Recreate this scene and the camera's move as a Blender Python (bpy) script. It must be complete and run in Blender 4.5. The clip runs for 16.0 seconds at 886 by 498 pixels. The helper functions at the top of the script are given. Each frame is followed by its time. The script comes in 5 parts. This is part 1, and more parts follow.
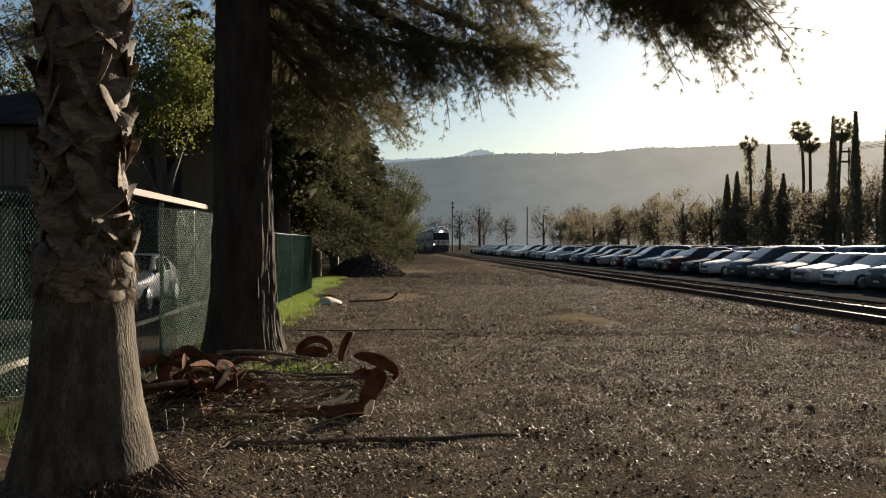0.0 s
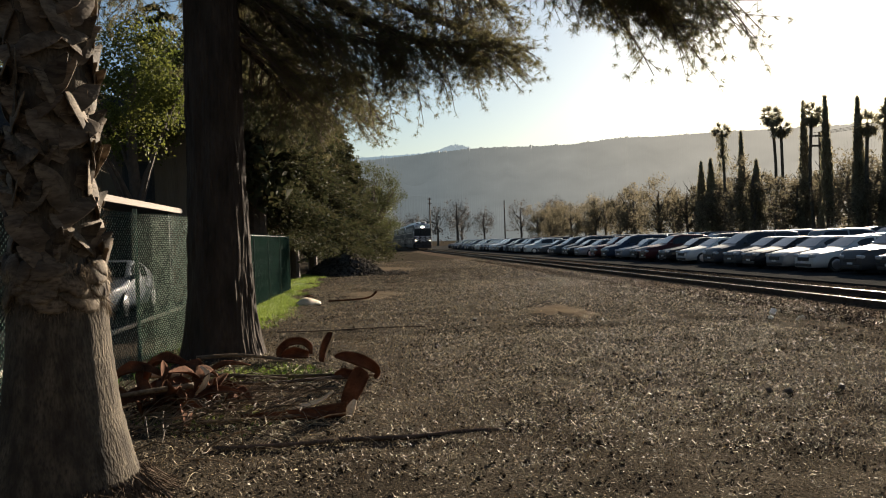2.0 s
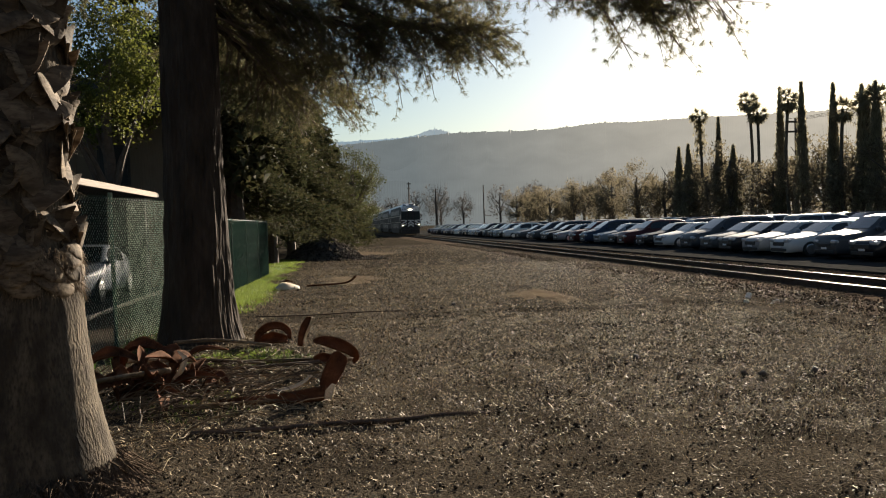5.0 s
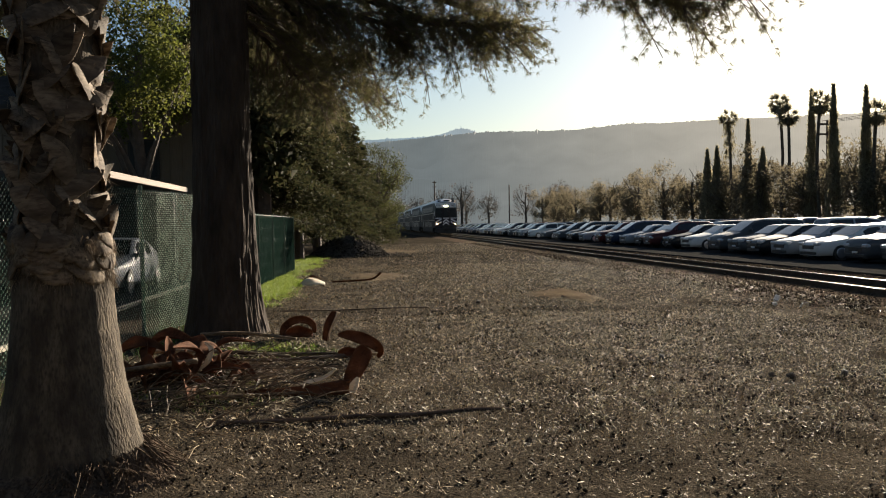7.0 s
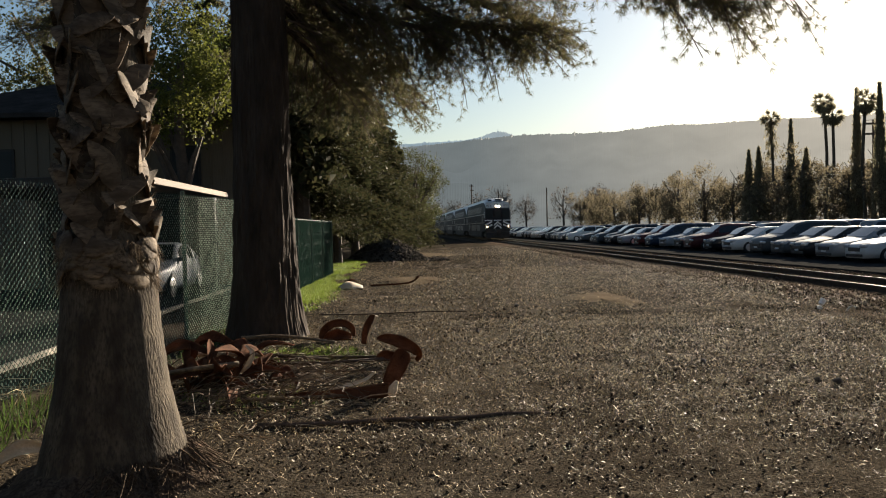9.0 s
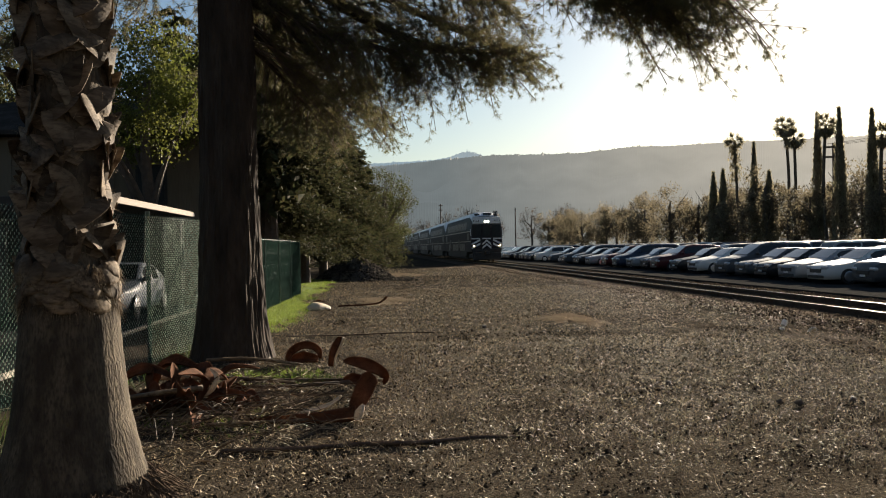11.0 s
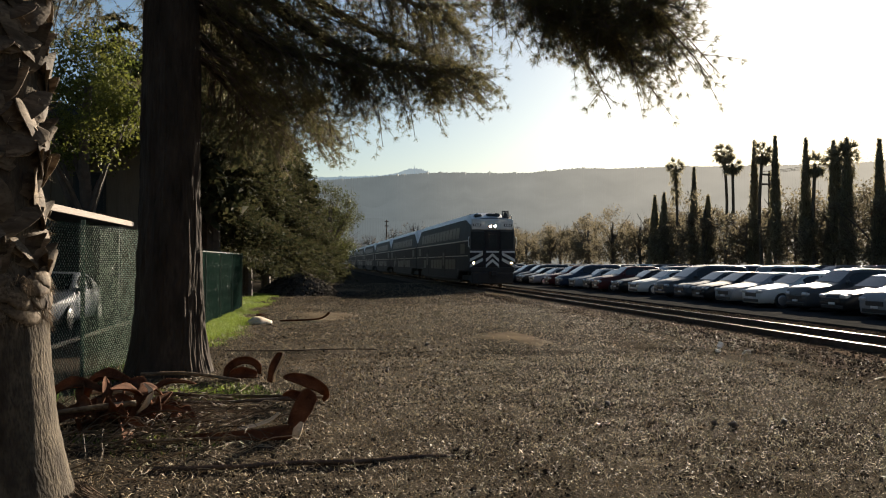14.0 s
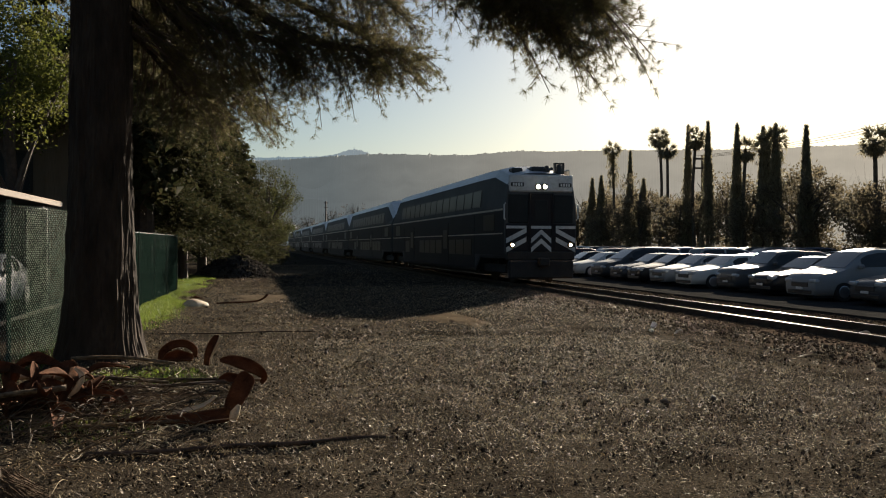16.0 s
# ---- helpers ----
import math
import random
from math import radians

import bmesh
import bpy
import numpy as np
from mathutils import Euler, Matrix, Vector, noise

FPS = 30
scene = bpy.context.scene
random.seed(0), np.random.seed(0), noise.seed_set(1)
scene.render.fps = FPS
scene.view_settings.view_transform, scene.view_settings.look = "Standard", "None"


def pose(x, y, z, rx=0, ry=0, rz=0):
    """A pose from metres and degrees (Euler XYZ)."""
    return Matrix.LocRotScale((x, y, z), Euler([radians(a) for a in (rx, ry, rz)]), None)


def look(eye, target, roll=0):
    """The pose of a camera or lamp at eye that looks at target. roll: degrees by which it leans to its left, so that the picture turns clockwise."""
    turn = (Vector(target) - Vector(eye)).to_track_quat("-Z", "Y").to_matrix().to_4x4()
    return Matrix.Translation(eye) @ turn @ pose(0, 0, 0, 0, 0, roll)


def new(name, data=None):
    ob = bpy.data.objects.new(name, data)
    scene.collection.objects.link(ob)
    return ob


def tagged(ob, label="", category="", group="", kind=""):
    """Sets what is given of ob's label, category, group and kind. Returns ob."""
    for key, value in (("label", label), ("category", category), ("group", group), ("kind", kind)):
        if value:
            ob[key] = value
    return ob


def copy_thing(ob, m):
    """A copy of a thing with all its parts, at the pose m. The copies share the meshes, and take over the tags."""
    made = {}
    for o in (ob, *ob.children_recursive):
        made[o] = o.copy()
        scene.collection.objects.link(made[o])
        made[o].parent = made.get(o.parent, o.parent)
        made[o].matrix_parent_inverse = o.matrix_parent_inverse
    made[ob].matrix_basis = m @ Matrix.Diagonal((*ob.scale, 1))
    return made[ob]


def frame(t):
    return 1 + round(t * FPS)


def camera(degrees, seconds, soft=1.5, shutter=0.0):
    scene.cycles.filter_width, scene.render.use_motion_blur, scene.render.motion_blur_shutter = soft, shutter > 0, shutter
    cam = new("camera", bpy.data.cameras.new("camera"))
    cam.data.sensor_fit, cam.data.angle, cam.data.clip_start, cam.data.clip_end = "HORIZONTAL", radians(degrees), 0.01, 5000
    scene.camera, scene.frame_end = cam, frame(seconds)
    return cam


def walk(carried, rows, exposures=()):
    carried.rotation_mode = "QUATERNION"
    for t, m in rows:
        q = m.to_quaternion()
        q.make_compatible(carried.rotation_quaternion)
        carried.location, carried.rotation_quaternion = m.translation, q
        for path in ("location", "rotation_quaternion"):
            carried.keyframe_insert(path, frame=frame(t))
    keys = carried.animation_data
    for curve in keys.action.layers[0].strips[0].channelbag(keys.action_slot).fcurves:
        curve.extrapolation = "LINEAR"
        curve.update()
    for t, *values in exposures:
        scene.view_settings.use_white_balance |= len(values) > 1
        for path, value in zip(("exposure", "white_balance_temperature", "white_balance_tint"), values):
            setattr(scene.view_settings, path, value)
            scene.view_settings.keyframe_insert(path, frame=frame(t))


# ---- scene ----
# ---------------------------------------------------------------- camera
cam = camera(57.0, 16.0, soft=1.1)
EYE = 1.72
# seconds, yaw, pitch, lean to the right, and the sway of the hand in metres
ROWS = [
    (0, -0.00, 0.00, -0.00, -0.014, -0.006, 0.002), (0.5, -0.05, -1.10, 0.27, -0.012, 0.001, -0.001),
    (1, -0.51, -1.57, 1.05, -0.009, 0.002, -0.001), (1.5, -1.29, -0.84, 1.84, 0.002, 0.003, 0.008),
    (2, -1.50, -0.31, 1.92, 0.001, -0.001, 0.010), (2.5, -1.40, -0.13, 1.92, 0.000, -0.002, 0.010),
    (3, -1.12, -0.26, 2.05, -0.006, -0.008, 0.010), (3.5, -1.20, -0.58, 2.16, -0.007, -0.012, 0.011),
    (4, -2.36, -1.07, 2.13, 0.003, -0.005, 0.008), (4.2, -2.99, -1.30, 1.96, 0.006, 0.002, 0.009),
    (6.3, -2.22, -1.41, 1.16, -0.002, 0.001, -0.021), (6.5, -1.77, -1.32, 1.23, -0.004, 0.003, -0.026),
    (7, -1.19, -1.44, 1.08, -0.008, 0.005, -0.033), (7.5, 0.58, -1.45, 0.77, -0.020, 0.005, -0.039),
    (8, 2.42, -1.00, 0.85, -0.028, 0.000, -0.030), (8.5, 1.93, -1.34, 1.11, -0.024, 0.004, -0.036),
    (10.8, -0.45, 0.40, 1.19, -0.000, -0.001, 0.003), (11, -0.78, 0.18, 1.15, 0.001, -0.005, 0.004),
    (11.5, -0.87, 0.20, 1.10, 0.000, -0.003, 0.002), (12, -1.23, 0.34, 0.81, -0.002, 0.001, 0.005),
    (12.5, -1.79, 0.05, 0.75, 0.000, 0.002, 0.003), (13, -1.47, 0.28, 1.10, 0.006, 0.006, 0.006),
    (13.5, -2.37, 1.55, 0.99, 0.016, 0.010, 0.024), (14, -4.63, 1.30, -0.13, 0.015, 0.009, 0.016),
    (14.5, -5.21, 0.32, -0.11, 0.019, 0.002, 0.016), (15, -7.00, -0.69, -0.32, 0.020, -0.005, 0.016),
    (15.5, -8.79, -0.29, -0.31, 0.023, 0.000, 0.013), (16, -8.84, 0.04, -0.16, 0.022, 0.000, 0.011),
]
walk(cam, [(t, pose(dx, dy, EYE + dz, 0, 0, -4.5) @ pose(0, 0, 0, -0.32) @ pose(0, 0, 0, 0, 0, yaw) @ pose(0, 0, 0, pitch) @ pose(0, 0, 0, 0, lean) @ pose(0, 0, 0, 90))
           for t, yaw, pitch, lean, dx, dy, dz in ROWS],
     exposures=((0.0, 1.87, 6550, 10), (12.5, 1.9, 6550, 10), (14.0, 1.84, 6550, 10), (15.0, 1.7, 6550, 10), (15.5, 1.68, 6550, 10), (16.0, 1.45, 6550, 10)))

# ---------------------------------------------------------------- light
SUN_AZ, SUN_EL = 35.0, 17.0
world = bpy.data.worlds.new("sky")
scene.world = world
world.use_nodes = True
wn = world.node_tree
sky = wn.nodes.new("ShaderNodeTexSky")
sky.sky_type = 'NISHITA'
sky.sun_disc = False
sky.sun_elevation, sky.sun_rotation = radians(SUN_EL), radians(SUN_AZ)
sky.air_density, sky.dust_density, sky.ozone_density = 1.2, 0.8, 3.0
wn.links.new(sky.outputs[0], wn.nodes["Background"].inputs[0])
wn.nodes["Background"].inputs[1].default_value = 0.028

sun = new("sun", bpy.data.lights.new("sun", 'SUN'))
sun.data.energy, sun.data.angle, sun.data.color = 5.0, radians(0.55), (1.0, 0.87, 0.7)
sun.matrix_world = look((math.sin(radians(SUN_AZ)) * math.cos(radians(SUN_EL)) * 50,
                         math.cos(radians(SUN_AZ)) * math.cos(radians(SUN_EL)) * 50, math.sin(radians(SUN_EL)) * 50), (0, 0, 0))


# ---------------------------------------------------------------- materials
def material(name, c1, c2, rough=0.8, scale=6.0, fine=60.0, bump=0.3, metal=0.0, spec=0.4, coat=0.0, c3=None, thin=0.0, stretch=(1, 1, 1), island=0.0):
    """Two-scale noise between c1 and c2 (c3: a fine third tone), with relief. thin: share of light let through."""
    m = bpy.data.materials.new(name)
    m.use_nodes = True
    nt = m.node_tree
    b = nt.nodes["Principled BSDF"]
    tc = nt.nodes.new("ShaderNodeTexCoord")
    mp = nt.nodes.new("ShaderNodeMapping")
    mp.inputs["Scale"].default_value = stretch
    nt.links.new(tc.outputs["Object"], mp.inputs[0])
    n1, n2 = nt.nodes.new("ShaderNodeTexNoise"), nt.nodes.new("ShaderNodeTexNoise")
    for n, s in ((n1, scale), (n2, fine)):
        n.inputs["Scale"].default_value, n.inputs["Detail"].default_value = s, 6
        nt.links.new(mp.outputs[0], n.inputs["Vector"])
    r1 = nt.nodes.new("ShaderNodeValToRGB")
    r1.color_ramp.elements[0].position, r1.color_ramp.elements[1].position = 0.35, 0.65
    r1.color_ramp.elements[0].color, r1.color_ramp.elements[1].color = (*c1, 1), (*c2, 1)
    nt.links.new(n1.outputs[0], r1.inputs[0])
    mix = nt.nodes.new("ShaderNodeMix")
    mix.data_type = 'RGBA'
    r2 = nt.nodes.new("ShaderNodeValToRGB")
    r2.color_ramp.elements[0].position, r2.color_ramp.elements[1].position = 0.42, 0.68
    nt.links.new(n2.outputs[0], r2.inputs[0])
    nt.links.new(r2.outputs[0], mix.inputs[0])
    nt.links.new(r1.outputs[0], mix.inputs[6])
    mix.inputs[7].default_value = (*(c3 or [0.6 * a + 0.4 * d for a, d in zip(c1, c2)]), 1)
    colour = mix.outputs[2]
    if island:
        geo, hsv, mr = nt.nodes.new("ShaderNodeNewGeometry"), nt.nodes.new("ShaderNodeHueSaturation"), nt.nodes.new("ShaderNodeMapRange")
        mr.inputs[3].default_value, mr.inputs[4].default_value = 1 - island, 1 + island
        nt.links.new(geo.outputs["Random Per Island"], mr.inputs[0])
        nt.links.new(mr.outputs[0], hsv.inputs["Value"])
        nt.links.new(colour, hsv.inputs["Color"])
        colour = hsv.outputs[0]
    nt.links.new(colour, b.inputs["Base Color"])
    b.inputs["Roughness"].default_value, b.inputs["Metallic"].default_value = rough, metal
    b.inputs["Specular IOR Level"].default_value, b.inputs["Coat Weight"].default_value = spec, coat
    b.inputs["Coat Roughness"].default_value = 0.035
    if bump:
        bp = nt.nodes.new("ShaderNodeBump")
        bp.inputs["Strength"].default_value, bp.inputs["Distance"].default_value = bump, 0.02
        nt.links.new(n2.outputs[0], bp.inputs["Height"])
        nt.links.new(bp.outputs[0], b.inputs["Normal"])
    if thin:
        tr, ms = nt.nodes.new("ShaderNodeBsdfTranslucent"), nt.nodes.new("ShaderNodeMixShader")
        nt.links.new(colour, tr.inputs[0])
        ms.inputs[0].default_value = thin
        nt.links.new(b.outputs[0], ms.inputs[1])
        nt.links.new(tr.outputs[0], ms.inputs[2])
        nt.links.new(ms.outputs[0], nt.nodes["Material Output"].inputs[0])
    return m


def glow(name, colour, strength):
    m = bpy.data.materials.new(name)
    m.use_nodes = True
    b = m.node_tree.nodes["Principled BSDF"]
    b.inputs["Base Color"].default_value = (*colour, 1)
    b.inputs["Emission Color"].default_value, b.inputs["Emission Strength"].default_value = (*colour, 1), strength
    return m


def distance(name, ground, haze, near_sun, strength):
    """A far slope whose emission stands for kilometres of lit air, growing towards the sun."""
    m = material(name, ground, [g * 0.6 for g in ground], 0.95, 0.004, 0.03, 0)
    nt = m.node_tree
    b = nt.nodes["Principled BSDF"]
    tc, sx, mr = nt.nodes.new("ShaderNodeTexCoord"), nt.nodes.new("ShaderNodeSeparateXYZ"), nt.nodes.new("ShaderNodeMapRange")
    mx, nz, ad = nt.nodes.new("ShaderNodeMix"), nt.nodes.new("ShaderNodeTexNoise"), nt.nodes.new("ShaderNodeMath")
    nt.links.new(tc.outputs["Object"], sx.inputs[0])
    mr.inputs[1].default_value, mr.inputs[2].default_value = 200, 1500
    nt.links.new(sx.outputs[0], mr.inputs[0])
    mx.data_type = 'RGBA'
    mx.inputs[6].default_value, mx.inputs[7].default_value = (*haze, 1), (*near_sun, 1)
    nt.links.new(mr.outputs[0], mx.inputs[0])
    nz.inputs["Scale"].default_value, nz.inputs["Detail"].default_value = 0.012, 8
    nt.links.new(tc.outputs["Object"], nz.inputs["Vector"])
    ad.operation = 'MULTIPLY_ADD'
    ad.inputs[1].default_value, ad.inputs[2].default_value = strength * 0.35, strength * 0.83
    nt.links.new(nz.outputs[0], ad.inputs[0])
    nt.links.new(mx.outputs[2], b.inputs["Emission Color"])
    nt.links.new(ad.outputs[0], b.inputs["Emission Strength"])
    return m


M = dict(
    mulch=material("mulch", (0.03, 0.0245, 0.018), (0.076, 0.063, 0.046), 1.0, 0.9, 42, 1.0, c3=(0.015, 0.0125, 0.01), spec=0.0),
    chip=material("wood_chip", (0.15, 0.106, 0.056), (0.39, 0.295, 0.17), 0.55, 3, 90, 0.2, spec=0.16, island=0.75),
    sand=material("sand", (0.075, 0.058, 0.039), (0.12, 0.093, 0.064), 1.0, 2, 50, 0.6, spec=0.0),
    ballast=material("ballast", (0.055, 0.041, 0.029), (0.105, 0.081, 0.06), 1.0, 5, 35, 1.0, spec=0.0, island=0.5),
    asphalt=material("asphalt", (0.028, 0.028, 0.027), (0.045, 0.043, 0.04), 1.0, 1.2, 80, 0.4, spec=0.0),
    # darker copy of asphalt: tree shade over the side lot is in its colour
    shadedasphalt=material("shaded_asphalt", (0.016, 0.016, 0.016), (0.028, 0.027, 0.026), 1.0, 1.2, 80, 0.4, spec=0.0),
    grass=material("grass", (0.085, 0.125, 0.017), (0.15, 0.19, 0.033), 0.6, 2, 40, 0.2, thin=0.45, island=0.5),
    weed=material("weed", (0.03, 0.055, 0.012), (0.065, 0.1, 0.022), 0.7, 2, 40, 0.2, thin=0.4, spec=0.1, island=0.5),
    soil=material("dark_soil", (0.028, 0.025, 0.022), (0.07, 0.062, 0.052), 1.0, 3, 25, 1.0, spec=0.0, island=0.6),
    steel=material("rail_steel", (0.06, 0.045, 0.035), (0.1, 0.08, 0.065), 0.95, 4, 60, 0.2, spec=0.05),
    railtop=material("polished_rail", (0.5, 0.48, 0.45), (0.62, 0.6, 0.57), 0.16, 3, 80, 0.05, metal=1.0),
    tie=material("sleeper_wood", (0.035, 0.027, 0.02), (0.08, 0.062, 0.046), 1.0, 4, 40, 0.8, spec=0.0),
    pinebark=material("pine_bark", (0.024, 0.019, 0.015), (0.06, 0.046, 0.036), 0.95, 5, 22, 1.0, spec=0.1, stretch=(1, 1, 0.25)),
    needle=material("pine_needle", (0.055, 0.062, 0.026), (0.105, 0.098, 0.045), 0.5, 0.6, 20, 0, thin=0.6, c3=(0.115, 0.085, 0.045), spec=0.15, island=0.4),
    # paler than twig: haze over far trees is put into this colour
    hazetwig=material("hazy_twig", (0.07, 0.062, 0.055), (0.11, 0.1, 0.09), 0.9, 0.3, 4, 0, spec=0.05, thin=0.4, island=0.3),
    twig=material("twig", (0.05, 0.035, 0.026), (0.1, 0.07, 0.05), 0.85, 6, 40, 0.5),
    palmbark=material("palm_trunk", (0.04, 0.033, 0.026), (0.13, 0.108, 0.08), 0.95, 9, 60, 1.0, spec=0.08, stretch=(1, 1, 0.35), c3=(0.05, 0.042, 0.033)),
    boot=material("palm_boot", (0.03, 0.022, 0.016), (0.3, 0.23, 0.155), 0.75, 5, 50, 0.3, spec=0.15, thin=0.25, island=0.6, c3=(0.08, 0.058, 0.04), stretch=(0.3, 1, 1)),
    frond=material("dry_frond", (0.05, 0.023, 0.013), (0.15, 0.07, 0.038), 0.85, 5, 50, 0.4, thin=0.32, spec=0.05, island=0.4),
    straw=material("dry_straw", (0.3, 0.23, 0.13), (0.5, 0.4, 0.25), 0.5, 9, 60, 0.1, spec=0.3, island=0.3),
    cream=material("pale_frond_base", (0.5, 0.38, 0.24), (0.68, 0.55, 0.38), 0.6, 6, 50, 0.4),
    conifer=material("conifer_leaf", (0.02, 0.027, 0.012), (0.05, 0.054, 0.024), 0.8, 0.9, 8, 0, thin=0.28, spec=0.06, island=0.28, c3=(0.065, 0.054, 0.028)),
    leaf=material("leaf", (0.04, 0.048, 0.016), (0.085, 0.082, 0.028), 0.6, 0.5, 8, 0, thin=0.4, spec=0.12, island=0.4),
    yellowleaf=material("sunlit_leaf", (0.07, 0.088, 0.017), (0.135, 0.13, 0.03), 0.6, 0.6, 9, 0, thin=0.45, spec=0.12, island=0.4),
    # scrub and cypress base colours raised to stand for haze
    scrub=material("hazy_scrub_leaf", (0.105, 0.09, 0.06), (0.16, 0.135, 0.088), 0.8, 0.2, 3, 0, thin=0.6, spec=0.12, island=0.35),
    cypress=material("hazy_cypress_leaf", (0.17, 0.152, 0.1), (0.25, 0.22, 0.14), 0.8, 0.4, 6, 0, thin=0.6, spec=0.12, island=0.35),
    greenwire=material("green_vinyl_wire", (0.016, 0.04, 0.031), (0.026, 0.06, 0.046), 0.2, 8, 60, 0.1, spec=0.55),
    # same vinyl, much paler: the sun's glints are put into this colour
    wireglint=material("green_wire_glint", (0.15, 0.19, 0.14), (0.22, 0.27, 0.2), 0.3, 8, 60, 0.1, spec=0.8),
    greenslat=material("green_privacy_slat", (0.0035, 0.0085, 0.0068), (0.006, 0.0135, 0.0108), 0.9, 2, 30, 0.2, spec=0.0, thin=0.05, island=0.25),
    concrete=material("concrete", (0.2, 0.175, 0.14), (0.28, 0.25, 0.2), 0.9, 3, 50, 0.5),
    wood=material("weathered_board", (0.09, 0.063, 0.04), (0.15, 0.11, 0.075), 0.75, 2, 30, 0.5, stretch=(1, 0.1, 1)),
    siding=material("brown_siding", (0.1, 0.08, 0.056), (0.14, 0.112, 0.082), 0.95, 1, 25, 0.15, spec=0.05, stretch=(1, 1, 0.1)),
    roofing=material("shingle", (0.025, 0.022, 0.02), (0.05, 0.044, 0.04), 1.0, 2, 18, 0.8, spec=0.0),
    dark=material("dark_timber", (0.02, 0.018, 0.015), (0.035, 0.03, 0.025), 0.8, 2, 25, 0.3),
    glass=material("tinted_glass", (0.01, 0.011, 0.012), (0.015, 0.016, 0.017), 0.06, 2, 20, 0, spec=0.5),
    darkpane=material("dim_pane", (0.012, 0.014, 0.014), (0.02, 0.022, 0.022), 0.5, 2, 20, 0, spec=0.2),
    # flank grey darkened: the shade on the backlit side is in the paint
    trainshade=material("train_flank_shaded", (0.06, 0.06, 0.06), (0.085, 0.085, 0.083), 0.6, 0.6, 8, 0.05, spec=0.1),
    trainglass=material("train_glass", (0.012, 0.012, 0.012), (0.02, 0.02, 0.02), 0.3, 2, 20, 0, spec=0.1),
    tyre=material("tyre_rubber", (0.015, 0.015, 0.015), (0.025, 0.025, 0.024), 0.8, 5, 60, 0.3),
    alloy=material("alloy", (0.45, 0.45, 0.46), (0.55, 0.55, 0.56), 0.3, 6, 60, 0.05, metal=0.9),
    plastic=material("black_plastic", (0.02, 0.02, 0.02), (0.035, 0.035, 0.035), 0.5, 4, 60, 0.2),
    lampglass=material("headlamp_lens", (0.35, 0.36, 0.37), (0.45, 0.46, 0.47), 0.2, 4, 60, 0, coat=0.5),
    taillamp=material("tail_lamp_lens", (0.35, 0.02, 0.015), (0.45, 0.03, 0.02), 0.15, 4, 60, 0, coat=1.0),
    plate=material("plate_bar", (0.6, 0.6, 0.6), (0.7, 0.7, 0.68), 0.5, 4, 60, 0),
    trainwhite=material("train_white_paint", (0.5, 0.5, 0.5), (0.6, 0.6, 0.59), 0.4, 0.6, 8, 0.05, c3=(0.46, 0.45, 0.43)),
    trainblue=material("train_dark_paint", (0.022, 0.02, 0.021), (0.03, 0.027, 0.029), 0.55, 0.5, 8, 0.05, spec=0.1),
    trainsilver=material("train_stripe", (0.5, 0.42, 0.32), (0.6, 0.52, 0.42), 0.4, 1, 10, 0.05),
    under=material("underframe_grime", (0.018, 0.016, 0.014), (0.04, 0.034, 0.03), 0.8, 2, 20, 0.5),
    paper=material("pale_litter", (0.6, 0.56, 0.5), (0.75, 0.72, 0.66), 0.6, 6, 40, 0.3),
    rootmat=material("root_mound", (0.06, 0.046, 0.034), (0.13, 0.1, 0.074), 1.0, 9, 45, 1.0, spec=0.0, c3=(0.035, 0.027, 0.021)),
    rock=material("dark_rock", (0.04, 0.035, 0.03), (0.08, 0.07, 0.06), 0.85, 8, 40, 0.8),
    headlight=glow("lit_headlight", (1.0, 0.78, 0.5), 80.0),
    ditchlight=glow("lit_ditch_light", (1.0, 0.58, 0.24), 30.0),
    # haze on both slopes is emission colour, paler on the sun's side
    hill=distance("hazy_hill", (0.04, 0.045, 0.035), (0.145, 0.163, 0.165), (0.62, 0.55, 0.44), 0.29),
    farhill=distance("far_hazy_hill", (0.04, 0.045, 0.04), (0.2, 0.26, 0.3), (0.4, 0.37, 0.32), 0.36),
)
PAINT = {}
for key, c in dict(white=(0.55, 0.55, 0.53), silver=(0.24, 0.25, 0.26), grey=(0.07, 0.073, 0.077), black=(0.015, 0.016, 0.018),
                   # last paint is silver-blue darkened to stand for the carport's shade
                   blue=(0.03, 0.045, 0.075), red=(0.075, 0.02, 0.02), shaded_silver=(0.045, 0.056, 0.072)).items():
    PAINT[key] = material("paint_" + key, c, [0.92 * v for v in c], 0.5, 0.7, 30, 0, spec=0.08, coat=0.25)


# ---------------------------------------------------------------- mesh helpers
def solid(name, verts, faces, mat, parent=None, label="", smooth=False):
    me = bpy.data.meshes.new(name)
    verts = np.asarray(verts, dtype=np.float32).reshape(-1, 3)
    if isinstance(faces, np.ndarray):
        k = faces.shape[1]
        me.vertices.add(len(verts))
        me.vertices.foreach_set("co", verts.ravel())
        me.loops.add(faces.size)
        me.loops.foreach_set("vertex_index", faces.astype(np.int32).ravel())
        me.polygons.add(len(faces))
        me.polygons.foreach_set("loop_start", np.arange(0, faces.size, k, dtype=np.int32))
        me.update(calc_edges=True)
    else:
        me.from_pydata(verts.tolist(), [], faces)
    if smooth:
        me.polygons.foreach_set("use_smooth", np.ones(len(me.polygons), dtype=bool))
    me.materials.append(mat)
    ob = new(name, me)
    if parent:
        ob.parent = parent
    if label:
        ob["label"] = label
    return ob


def part(name, geo, mat, parent, label="", smooth=False):
    return solid(name, geo[0], geo[1], mat, parent, label, smooth)


def thing(name, m, label, category, group="", kind=""):
    ob = new(name)
    ob.matrix_basis = m
    return tagged(ob, label, category, group, kind)


